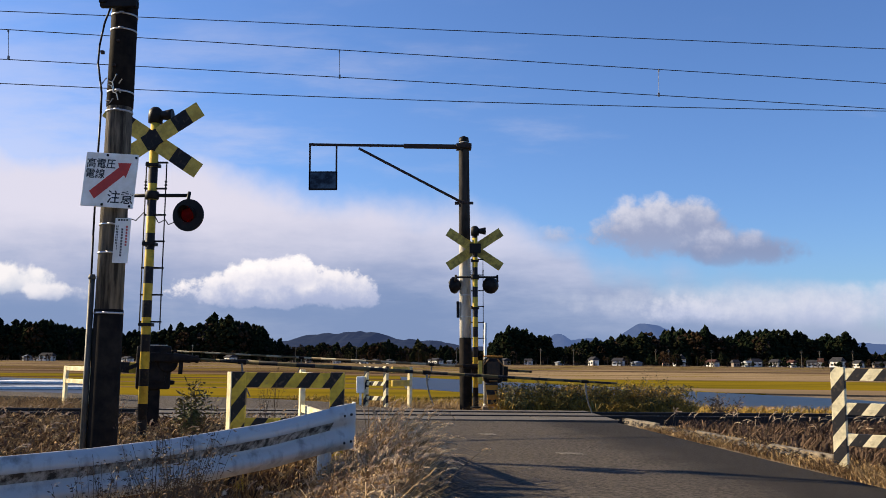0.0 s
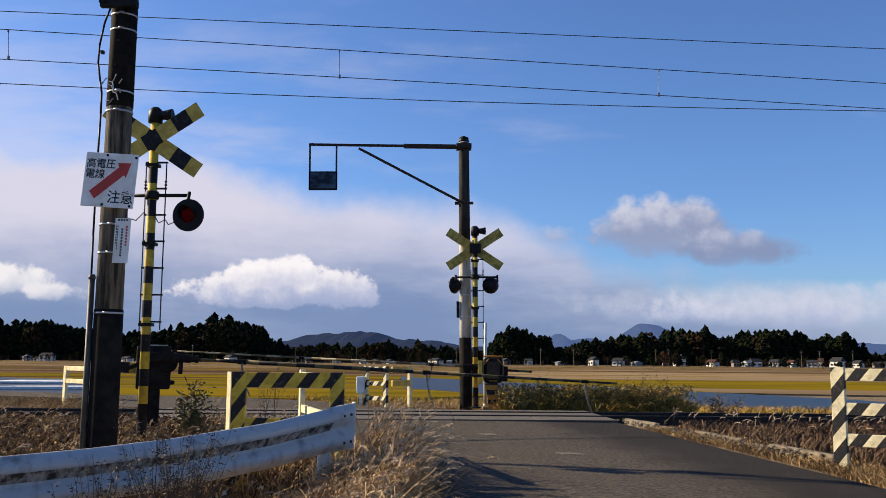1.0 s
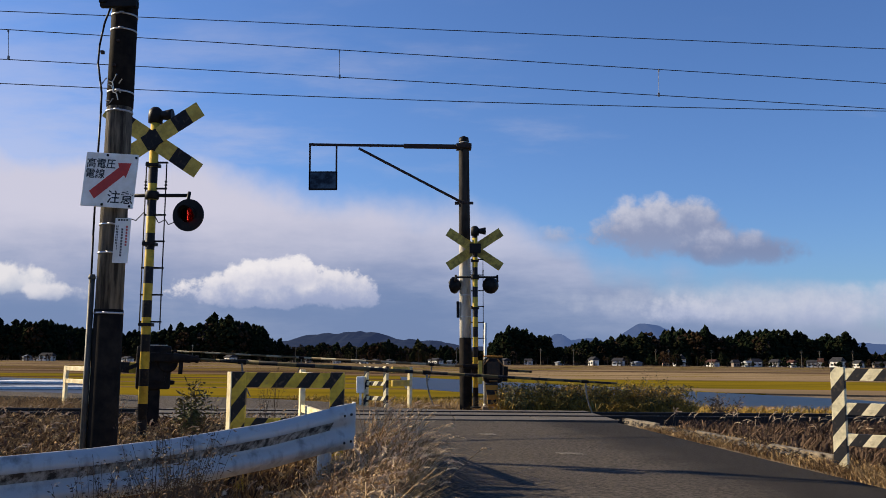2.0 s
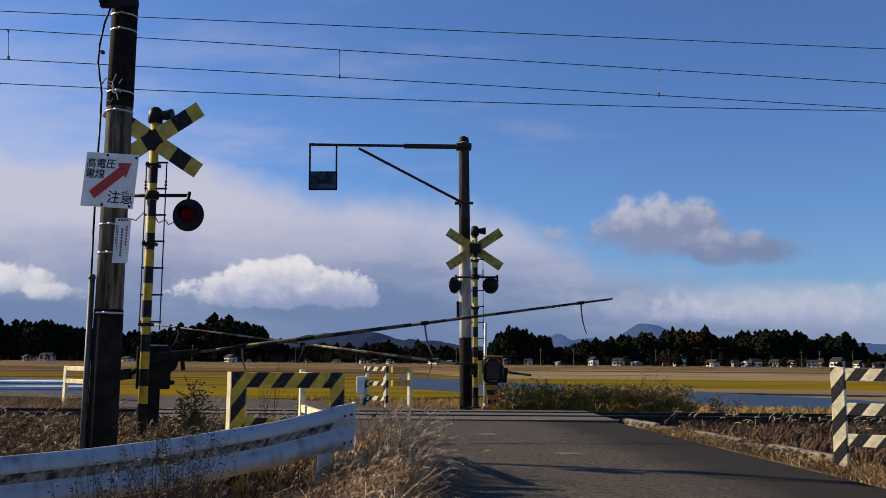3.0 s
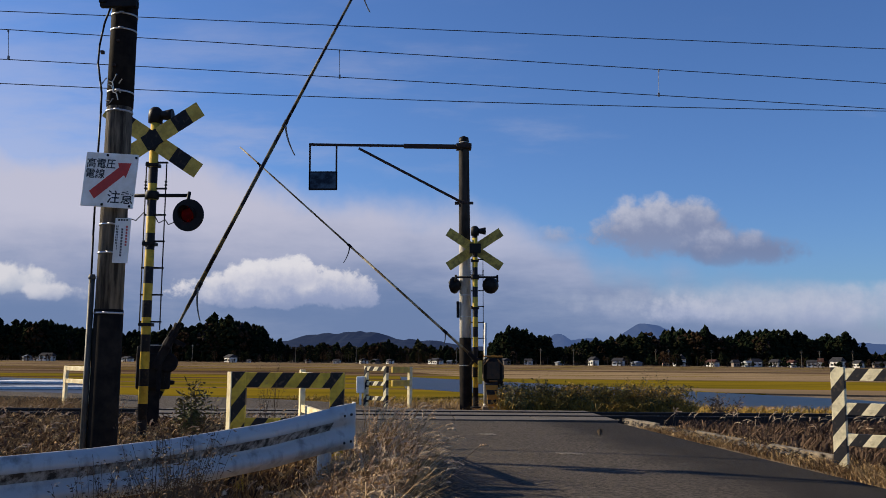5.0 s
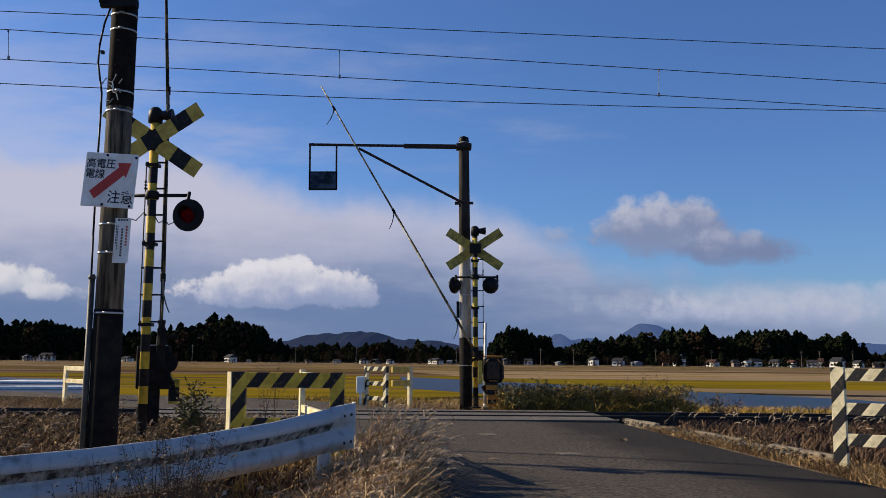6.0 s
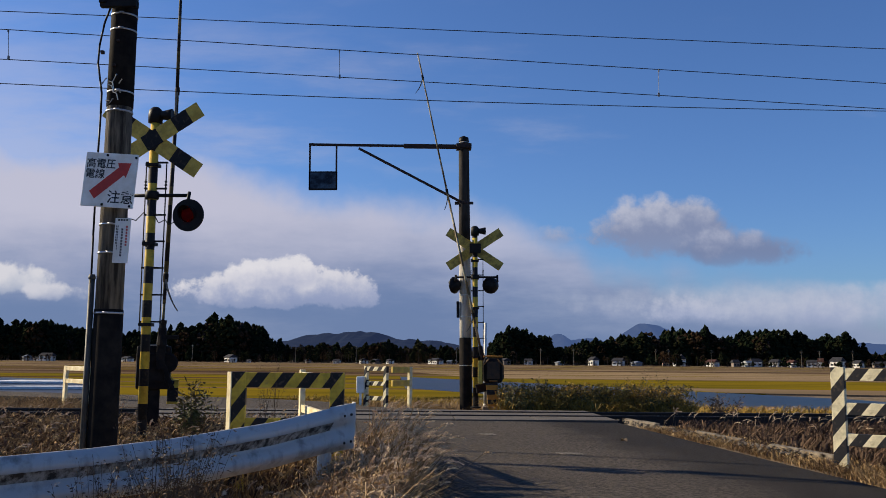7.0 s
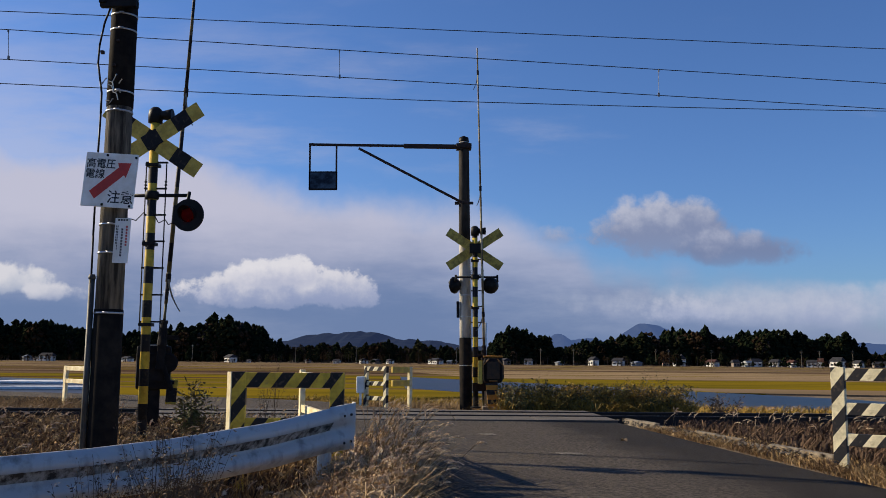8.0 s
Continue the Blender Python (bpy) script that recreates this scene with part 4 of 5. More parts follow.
# ---------------------------------------------------------------- guardrail
def build_guardrail():
    g = thing("guardrail", pose(0, 0, 0), "white roadside guardrail with scuffed corrugated beam", "guardrail")
    path = [(-0.735, 7.395, 0.595), (-0.84, 7.305, 0.573), (-1.03, 7.14, 0.53), (-1.28, 6.9, 0.476), (-1.58, 6.6, 0.436), (-1.86, 6.3, 0.401), (-2.27, 5.9, 0.37), (-2.68, 5.55, 0.35), (-3.4, 4.9, 0.32), (-4.4, 3.9, 0.28)]
    prof = [(0.0, 0.0), (0.012, -0.006), (0.030, -0.03), (0.062, -0.055), (0.062, -0.105), (0.022, -0.145), (0.005, -0.17), (0.022, -0.195), (0.062, -0.235), (0.062, -0.285), (0.030, -0.31), (0.012, -0.334), (0.0, -0.34)]
    fine = []
    for a, b in zip(path, path[1:]):
        for k in range(3):
            fine.append(Vector(a).lerp(Vector(b), k / 3))
    fine.append(Vector(path[-1]))
    bm = B()
    rows = []
    for i, c in enumerate(fine):
        d = fine[min(i + 1, len(fine) - 1)] - fine[max(i - 1, 0)]
        d.z = 0
        n = Vector((-d.y, d.x, 0)).normalized()
        if n.y > 0:
            n = -n
        rows.append([bm.verts.new(c + n * (o - sh) + Vector((0, 0, z))) for sh in (0.0, 0.004) for o, z in prof])
    k = len(prof)
    for A, C in zip(rows, rows[1:]):
        for j in range(k - 1):
            bm.faces.new((A[j], A[j + 1], C[j + 1], C[j]))
            bm.faces.new((A[k + j + 1], A[k + j], C[k + j], C[k + j + 1]))
        bm.faces.new((A[0], C[0], C[k], A[k]))
        bm.faces.new((A[k - 1], A[2 * k - 1], C[2 * k - 1], C[k - 1]))
    part("beam", bm, M_GUARD, g, "dented white corrugated steel beam", True)
    bm = B()
    prev = None
    for i, c in enumerate(fine[2:]):
        d = fine[min(i + 3, len(fine) - 1)] - fine[max(i + 1, 0)]
        d.z = 0
        n = Vector((-d.y, d.x, 0)).normalized()
        if n.y > 0:
            n = -n
        cur = [bm.verts.new(c + n * o + Vector((0, 0, z))) for o, z in ((0.0645, -0.103), (0.0245, -0.147), (0.0075, -0.17))]
        if prev:
            for j in (0, 1):
                bm.faces.new((prev[j], prev[j + 1], cur[j + 1], cur[j]))
        prev = cur
    part("grime", bm, M_GRIME, g, "dark grime under the upper fold", True)
    # end wing: overlaps the beam, then flattens and curls back
    bm = B()
    c0 = Vector(path[0])
    d = (Vector(path[0]) - Vector(path[1])).normalized()
    slope = d.z
    d.z = 0
    d.normalize()
    n = Vector((d.y, -d.x, 0))
    if n.y > 0:
        n = -n
    prev = None
    for i in range(15):
        t = i / 14
        along = -0.20 + 0.21 * min(1.0, t / 0.7) + 0.035 * math.sin(max(0.0, t - 0.7) / 0.3 * math.pi * 0.5)
        back = 0.10 * (1 - math.cos(max(0.0, t - 0.62) / 0.38 * math.pi * 0.5))
        flat = smooth(0.25, 0.8, t)
        cur = []
        for sh in (0.006, 0.0):
            cur += [bm.verts.new(c0 + d * along + n * (o * (1 - flat) + 0.055 * flat + sh - back) + Vector((0, 0, z * 1.05 + 0.008 + slope * along))) for o, z in prof]
        if prev:
            for q in range(k - 1):
                bm.faces.new((prev[q], prev[q + 1], cur[q + 1], cur[q]))
                bm.faces.new((prev[k + q + 1], prev[k + q], cur[k + q], cur[k + q + 1]))
            bm.faces.new((prev[0], cur[0], cur[k], prev[k]))
            bm.faces.new((prev[k - 1], prev[2 * k - 1], cur[2 * k - 1], cur[k - 1]))
        prev = cur
    bm.faces.new(prev[:k] + prev[k:][::-1])
    part("end_wing", bm, M_GUARD, g, "flared white end wing", True)
    for (x, z) in ((-0.10, -0.075), (-0.035, -0.075), (-0.10, -0.285), (-0.035, -0.285)):
        bm = B()
        p = c0 + d * x + n * 0.056 + Vector((0, 0, z + slope * x))
        tube(bm, p, p + n * 0.014, 0.013, 0.011, 8)
        part("bolt", bm, M_RUST, g, "rusty bolt head")
    for x, y, zt in ((-0.93, 7.34, 0.50), (-2.25, 6.03, 0.3), (-3.7, 4.75, 0.26)):
        bm = B()
        zb = ground_z(x, y) - 0.1
        tube(bm, (x, y, zb), (x, y, zt), 0.057, 0.057, 16)
        part("post", bm, M_GUARD, g, "white tubular post", True)


build_guardrail()


# ---------------------------------------------------------------- crossing fences
def build_fence(m, w, rails, h, mats, label, posts=(0.0, 1.0), bw=0.16, pw=0.15):
    """Painted steel frame of broad rails between posts; local x along the fence, z up, faces -y."""
    f = thing("crossing_fence", m, label, "fence", "crossing fences")
    for k, s in enumerate(posts):
        bm = B()
        box(bm, (0, 0, h / 2 - 0.22), (pw, 0.07, h + 0.44), bevel=0.006)
        part("post", bm, mats[1], f, at=pose(s * w, 0, 0))
    for z in rails:
        bm = B()
        box(bm, (w / 2, -0.004, 0), (w - pw + 0.004, 0.05, bw), bevel=0.006)
        part("rail", bm, mats[0], f, at=pose(0, 0, z))
    return f


FENCE_SCALE = Matrix.Translation(EYE) @ Matrix.Scale(0.795, 4) @ Matrix.Translation(-Vector(EYE))
FRONT = build_fence(FENCE_SCALE @ pose(-2.17, 9.8, 0.0, 0, 0, 0), 1.05, (0.725, 0.245), 0.81, (M_FENCESTRIPE, M_FENCESTRIPE), "yellow and black striped steel fence behind a guardrail")
# cream strip added, turned to the sun, for the post's bright left edge
bm = B()
box(bm, (0, 0, 0.33), (0.075, 0.012, 0.96), bevel=0.003)
part("lit_edge_strip", bm, M_SUNLIT_CREAM, FRONT, "added cream strip along the sunlit post edge", at=pose(-0.10, -0.03, 0, 0, 0, -45))
# cream all over, painted for the fence's sunlit faces
build_fence(FENCE_SCALE @ pose(-1.17, 9.98, 0.0, 0, 0, 107), 2.4, (0.73, 0.30), 0.81, (M_SUNLIT_CREAM, M_SUNLIT_CREAM), "steel side fence in sunlit cream running back from a striped one", posts=(1.0,), bw=0.1, pw=0.13)
build_fence(pose(3.95, 9.1, 0.0, 0, 0, -38), 1.5, (0.845, 0.51, 0.21), 0.915, (M_FENCEPALE, M_FENCEPALE), "cream and black striped steel fence at the road edge", bw=0.12, pw=0.13)
build_fence(pose(-1.62, 19.6, 0.0, 0, 0, -42), 0.6, (0.76, 0.45, 0.14), 0.815, (M_FENCEPALE, M_FENCEPALE), "short cream and black striped fence across the tracks", bw=0.09, pw=0.09)
# cream post: its sunlit edge painted, beside rails in plain yellow
build_fence(pose(-1.10, 19.6, 0.0, 0, 0, 50), 0.62, (0.74, 0.45), 0.80, (M_YEL, M_SUNLIT_CREAM), "yellow steel side fence across the tracks", posts=(1.0,), bw=0.13, pw=0.09)
build_fence(pose(-8.85, 21.5, -0.05, 0, 0, -45), 1.2, (0.74, 0.45), 0.80, (M_SUNLIT_CREAM, M_SUNLIT_CREAM), "steel fence in sunlit cream beside the far lane", bw=0.10, pw=0.13)
bm = B()
box(bm, (0, 0, 0.42), (0.18, 0.12, 0.36), bevel=0.03)
box(bm, (0, 0, 0.12), (0.05, 0.05, 0.30))
solo("marker_box", bm, M_WHITE, pose(-1.74, 19.6, 0.0), "small white plastic box by a fence", "box")


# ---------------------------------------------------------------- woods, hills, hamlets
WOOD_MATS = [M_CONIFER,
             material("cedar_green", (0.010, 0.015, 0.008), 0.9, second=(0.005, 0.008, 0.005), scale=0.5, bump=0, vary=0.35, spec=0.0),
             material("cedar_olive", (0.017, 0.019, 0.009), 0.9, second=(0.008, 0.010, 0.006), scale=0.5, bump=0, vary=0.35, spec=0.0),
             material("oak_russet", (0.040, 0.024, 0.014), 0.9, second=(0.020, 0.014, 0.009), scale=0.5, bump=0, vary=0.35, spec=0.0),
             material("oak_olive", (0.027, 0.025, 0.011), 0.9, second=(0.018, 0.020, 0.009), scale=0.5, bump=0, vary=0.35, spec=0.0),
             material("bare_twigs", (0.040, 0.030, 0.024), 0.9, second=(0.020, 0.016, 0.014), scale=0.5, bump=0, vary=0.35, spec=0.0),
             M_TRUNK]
LUMP = [(0, 0, 1), (1, 0, 0.1), (0, 1, -0.1), (-1, 0, 0.1), (0, -1, -0.1), (0, 0, -1)]
LUMP_FACES = [(0, 1, 2), (0, 2, 3), (0, 3, 4), (0, 4, 1), (5, 2, 1), (5, 3, 2), (5, 4, 3), (5, 1, 4)]


def wood(label, x0, x1, h, y0, n, conifer, depth=70):
    """A stand of far trees: each a trunk and a crown of many uneven clumps, spired for cedars, billowing for broadleaf trees."""
    verts, faces, mats = [], [], []

    def clump(c, r, flat, mat):
        k = len(verts)
        e = random.uniform(0, 6.283)
        ca, sa = math.cos(e), math.sin(e)
        for p in LUMP:
            q = r * random.uniform(0.6, 1.35)
            verts.append((c[0] + q * (p[0] * ca - p[1] * sa), c[1] + q * (p[0] * sa + p[1] * ca), c[2] + q * flat * p[2]))
        faces.extend((k + a, k + b, k + d) for a, b, d in LUMP_FACES)
        mats.extend([mat] * len(LUMP_FACES))
    for _ in range(int(n * 4.2)):
        x, y = random.uniform(x0, x1), y0 + depth * random.random() ** 1.3
        t = (x - x0) / (x1 - x0)
        dome = max(0.0, 1 - abs(2 * t - 1) ** 3)
        env = (0.42 + 0.58 * dome) * (0.80 + 0.30 * noise.noise((x * 0.07, y0 * 0.01, 1.7)) + 0.26 * noise.noise((x * 0.19, y0 * 0.01, 4.1)))
        con = random.random() < conifer
        hh = h * env * (random.uniform(0.62, 0.90) + (0.13 if random.random() < 0.05 else 0.0)) * (1.0 if con else 0.94)
        k = len(verts)
        verts += [(x - 0.2, y, -0.6), (x + 0.2, y, -0.6), (x, y + 0.2, -0.6), (x, y, hh * 0.8)]
        faces += [(k, k + 1, k + 3), (k + 1, k + 2, k + 3), (k + 2, k, k + 3)]
        mats += [6] * 3
        if con:
            mat = random.choice((0, 0, 1, 1, 2))
            r = min(4.2, hh * random.uniform(0.19, 0.30)) + 0.35
            m_ = 56
            for i in range(m_):
                f = (i + random.random()) / m_
                rr = r * (1.0 - f) ** random.choice((0.5, 0.65))
                a = random.uniform(0, 6.283)
                clump((x + rr * 0.85 * math.cos(a), y + rr * 0.85 * math.sin(a), hh * (0.08 + 0.90 * f)), 0.19 * r + 0.20 * rr, 1.0, mat)
            clump((x, y, hh * 0.96), 0.20 * r, 1.5, mat)
        else:
            mat = random.choice((3, 3, 4, 4, 2, 5))
            r = hh * random.uniform(0.26, 0.36)
            for i in range(54):
                f = random.random()
                rr = r * math.sqrt(max(0.05, 1 - (2 * f - 0.85) ** 2 / 1.35))
                a = random.uniform(0, 6.283)
                clump((x + rr * 0.8 * math.cos(a), y + rr * 0.8 * math.sin(a), hh * (0.18 + 0.74 * f)), r * random.uniform(0.13, 0.27), 0.9, mat)
    ob = raw("woods", verts, faces, WOOD_MATS[0], label, "woods", kind="stuff")
    for mt in WOOD_MATS[1:]:
        ob.data.materials.append(mt)
    ob.data.polygons.foreach_set("material_index", mats)


def ridge(label, peaks, y, depth, mat, rough):
    """Far hills: a broken ridge through (x, height) peaks, falling away in front and behind."""
    n, rows = 160, 6
    x0, x1 = peaks[0][0], peaks[-1][0]
    verts, faces = [], []
    for j in range(rows + 1):
        s = j / rows
        fall = math.sin(math.pi * min(1.0, s * 0.62))
        for i in range(n + 1):
            x = x0 + (x1 - x0) * i / n
            for (a, ha), (b, hb) in zip(peaks, peaks[1:]):
                if a <= x <= b:
                    t = (x - a) / (b - a)
                    t = 0.5 * t + 0.5 * t * t * (3 - 2 * t)
                    hgt = ha + (hb - ha) * t
                    break
            hgt *= 1 + rough * noise.fractal((x * 0.02, y * 0.01 + s * 1.7, 3.3), 0.8, 2.1, 6)
            verts.append((x, y + depth * s, -2 + hgt * fall))
    for j in range(rows):
        for i in range(n):
            a = j * (n + 1) + i
            faces.append((a, a + 1, a + n + 2, a + n + 1))
    return raw("hills", verts, faces, mat, label, "hills", kind="structure")


# the blue tint of the hill colour is haze mixed in
M_HILL = material("hazy_wooded_hill", (0.007, 0.011, 0.018), 1.0, second=(0.014, 0.017, 0.022), scale=0.02, bump=0, spec=0)
M_HILLFAR = material("hazy_mountain", (0.008, 0.010, 0.012), 1.0, second=(0.014, 0.016, 0.016), scale=0.008, bump=0, spec=0)

for _m, _c in ((M_HILL, (0.011, 0.017, 0.040, 1)), (M_HILLFAR, (0.036, 0.062, 0.145, 1))):      # blue haze of the air put into the far land as a glow
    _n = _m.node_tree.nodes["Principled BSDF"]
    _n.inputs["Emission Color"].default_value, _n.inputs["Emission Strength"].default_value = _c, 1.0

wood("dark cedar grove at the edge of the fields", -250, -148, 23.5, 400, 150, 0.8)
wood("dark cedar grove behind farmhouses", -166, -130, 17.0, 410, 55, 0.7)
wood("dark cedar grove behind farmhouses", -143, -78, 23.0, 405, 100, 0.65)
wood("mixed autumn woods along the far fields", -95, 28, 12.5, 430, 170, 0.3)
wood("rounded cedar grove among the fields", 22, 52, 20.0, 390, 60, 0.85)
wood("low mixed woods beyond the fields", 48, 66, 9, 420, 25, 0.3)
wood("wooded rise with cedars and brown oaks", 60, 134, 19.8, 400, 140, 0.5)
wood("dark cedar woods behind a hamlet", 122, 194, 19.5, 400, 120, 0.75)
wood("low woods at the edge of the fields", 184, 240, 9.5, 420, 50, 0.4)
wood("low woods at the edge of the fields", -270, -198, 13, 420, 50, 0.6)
ridge("low wooded hills with blue haze painted in", [(-1500, 20), (-800, 50), (-460, 50), (-410, 58), (-350, 72), (-300, 74), (-240, 80), (-190, 78), (-130, 66), (-90, 64), (-40, 58), (60, 42), (400, 28), (900, 24)], 1900, 900, M_HILL, 0.14)
ridge("distant mountain glowing with painted pale haze", [(-400, 20), (100, 40), (400, 62), (480, 96), (535, 132), (600, 104), (690, 112), (760, 96), (820, 112), (870, 142), (905, 170), (932, 188), (955, 187), (985, 174), (1030, 158), (1080, 136), (1150, 110), (1300, 84), (1650, 80), (1800, 100), (2300, 90)], 3700, 700, M_HILLFAR, 0.05)

M_HWALL = material("house_plaster", (0.70, 0.69, 0.66), 0.8, second=(0.34, 0.31, 0.27), scale=0.8, mixs=(0.45, 0.58))
M_HWALL3 = material("sheet_wall", (0.30, 0.31, 0.32), 0.7, second=(0.2, 0.2, 0.2), scale=1)
M_ROOFPALE = material("sheet_roof", (0.16, 0.18, 0.20), 0.5, second=(0.10, 0.11, 0.12), scale=1)
M_HWALL2 = material("house_timber", (0.20, 0.16, 0.13), 0.8, scale=1)
M_ROOF = material("roof_tiles", (0.022, 0.022, 0.026), 0.8, second=(0.04, 0.04, 0.045), scale=2, spec=0.1)
M_ROOF2 = material("red_roof", (0.07, 0.034, 0.028), 0.8, scale=2, spec=0.1)
M_PANE = material("window_pane", (0.03, 0.035, 0.045), 0.1, bump=0)


def house(x, y, w, d, tall, mat, roofm, label, turn):
    hs = thing("house", pose(x, y, -0.6, 0, 0, turn), label, "house", "far houses")
    h = tall * 0.60
    bm = B()
    box(bm, (0, 0, h / 2), (w, d, h))
    part("wall", bm, mat, hs)
    bm = B()
    e = 0.35
    for z0, rise, grow in ((h - 0.08, tall - h, 1.0),) + (((h * 0.48, 0.35, 1.12),) if tall > 4.4 else ()):
        hw, hd = w / 2 * grow + e, d / 2 * grow + e
        low = [bm.verts.new((sx * hw, sy * hd, z0 + dz)) for dz in (0, 0.12) for sx, sy in ((-1, -1), (1, -1), (1, 1), (-1, 1))]
        r0, r1 = bm.verts.new((-hw * 0.82, 0, z0 + rise)), bm.verts.new((hw * 0.82, 0, z0 + rise))
        bm.faces.new(low[:4][::-1])
        for i in range(4):
            bm.faces.new((low[i], low[(i + 1) % 4], low[4 + (i + 1) % 4], low[4 + i]))
        for f in ((low[4], low[5], r1, r0), (low[6], low[7], r0, r1), (low[7], low[4], r0), (low[5], low[6], r1)):
            bm.faces.new(f)
    part("roof", bm, roofm, hs)
    n = max(2, int(w / 1.5))
    for z in ((h * 0.45,) if tall < 4.4 else (h * 0.24, h * 0.76)):
        for k in range(n):
            bm = B()
            box(bm, (-w / 2 + (k + 0.5) * w / n, -d / 2 - 0.02, z), (w / n * 0.55, 0.08, min(0.75, h * 0.3)))
            part("window", bm, M_PANE, hs)


def build_hamlets():
    """Houses along the wood's edge: place across, width, height to the ridge, kind (w white, b brown, g grey, r red roof)."""
    row = "-178 5.0 4.2 r, -169 9.5 2.8 g, -158 6.4 4.2 w, -162 7.0 1.6 w, -127 5.5 2.2 w, -84 6.4 4.2 w, -76 1.6 1.1 w, -54 3.0 1.5 b, -42 3.2 1.5 w, -32 4.6 2.2 w, -26 4.2 2.0 b, -21 3.8 2.0 w, -2.5 7.8 2.9 w, 4 4.6 1.7 g, " \
          "25 4.6 3.2 b, 35.5 3.7 3.1 w, 47 3.7 1.5 g, 62 4.6 4.7 w, 69.5 5.0 4.0 w, 76.6 4.6 2.0 g, 96 5.5 6.6 w, 90 3.2 3.0 b, 107.6 5.0 3.5 r, 115.4 3.2 3.5 b, 121 4.8 2.8 g, 128.4 5.4 4.4 w, 136.8 5.0 4.0 w, 143.2 4.2 3.8 r, " \
          "140.4 6.4 1.2 w, 150.7 5.4 3.8 w, 150.4 2.4 5.0 r, 157.5 6.0 5.6 w, 162.6 5.4 3.5 w, 169.4 4.2 3.8 w, 175 5.0 3.0 b, 183 5.0 3.4 w, 192 4.5 3.0 b"
    looks = {"w": (M_HWALL, M_ROOF, "white plastered farmhouse with a dark tiled roof"), "b": (M_HWALL2, M_ROOF, "brown timber farmhouse with a low dark roof"),
             "g": (M_HWALL3, M_ROOFPALE, "low grey farm shed with a pale sheet roof"), "r": (M_HWALL, M_ROOF2, "pale farmhouse with a red roof")}
    for item in row.split(","):
        x, w, hgt, kind = item.split()
        mat, roofm, label = looks[kind]
        wide, tall = float(w) * 0.8, float(hgt) * 0.62 + 0.75
        house(float(x), 366 + random.uniform(-8, 10), wide, min(wide, 4.0) * 0.8, tall, mat, roofm, label, random.choice((random.uniform(-75, -35), random.uniform(-30, 40))))
    bm = B()
    tube(bm, (0, 0, 0), (0, 0, 6.6), 0.11, 0.07, 8)
    box(bm, (0, 0, 6.2), (1.3, 0.1, 0.1))
    box(bm, (0, 0, 5.7), (1.0, 0.1, 0.1))
    first = None
    for x in (-150, -105, -64, -36, 6, 43, 58, 91, 97, 117, 152, 166, 178, 190):
        m = pose(x * 0.9, 352 + random.uniform(-10, 10), -0.6, 0, 0, random.uniform(-20, 20))
        if first is None:
            first = solo("power_pole", bm, M_CONC, m, "far grey power pole by the houses", "power pole", "far power poles")
        else:
            copy_thing(first, m)


build_hamlets()
wood("low hedges and garden trees round the houses", -205, 215, 6.5, 384, 60, 0.25, 14)
for bx0, bx1, bh, bn in ((-205, -120, 3.4, 14), (-90, 25, 2.6, 14), (25, 84, 2.6, 9), (84, 92, 9.0, 3), (92, 205, 2.6, 17)):
    wood("garden shrubs and hedges before the far houses", bx0, bx1, bh, 346, bn, 0.15, 9)


# ---------------------------------------------------------------- grasses and weeds
def blades(n, spot, h, width, lean, seed):
    """Verts and faces of bent tapering blades rooted at spot()."""
    rnd = random.Random(seed)
    verts, faces = [], []
    for _ in range(n):
        x, y, z = spot(rnd)
        hh = h * rnd.uniform(0.45, 1.15)
        a = rnd.uniform(0, 6.283)
        w = Vector((math.cos(a), math.sin(a), 0)) * width * rnd.uniform(0.6, 1.3)
        l = Vector((lean[0] + rnd.gauss(0, 0.5), lean[1] + rnd.gauss(0, 0.5), 0)) * hh
        p = Vector((x, y, z))
        k = len(verts)
        bow = rnd.uniform(0.1, 1.0)
        q = p + l * 0.22 + Vector((0, 0, hh * 0.52))
        s = p + l * 0.70 + Vector((0, 0, hh * (0.95 - 0.12 * bow)))
        t = p + l * 1.25 + Vector((0, 0, hh * (1.05 - 0.55 * bow)))
        verts += [p - w, p + w, q - w * 0.85, q + w * 0.85, s - w * 0.6, s + w * 0.6, t]
        faces += [(k, k + 1, k + 3, k + 2), (k + 2, k + 3, k + 5, k + 4), (k + 4, k + 5, k + 6)]
    return verts, faces


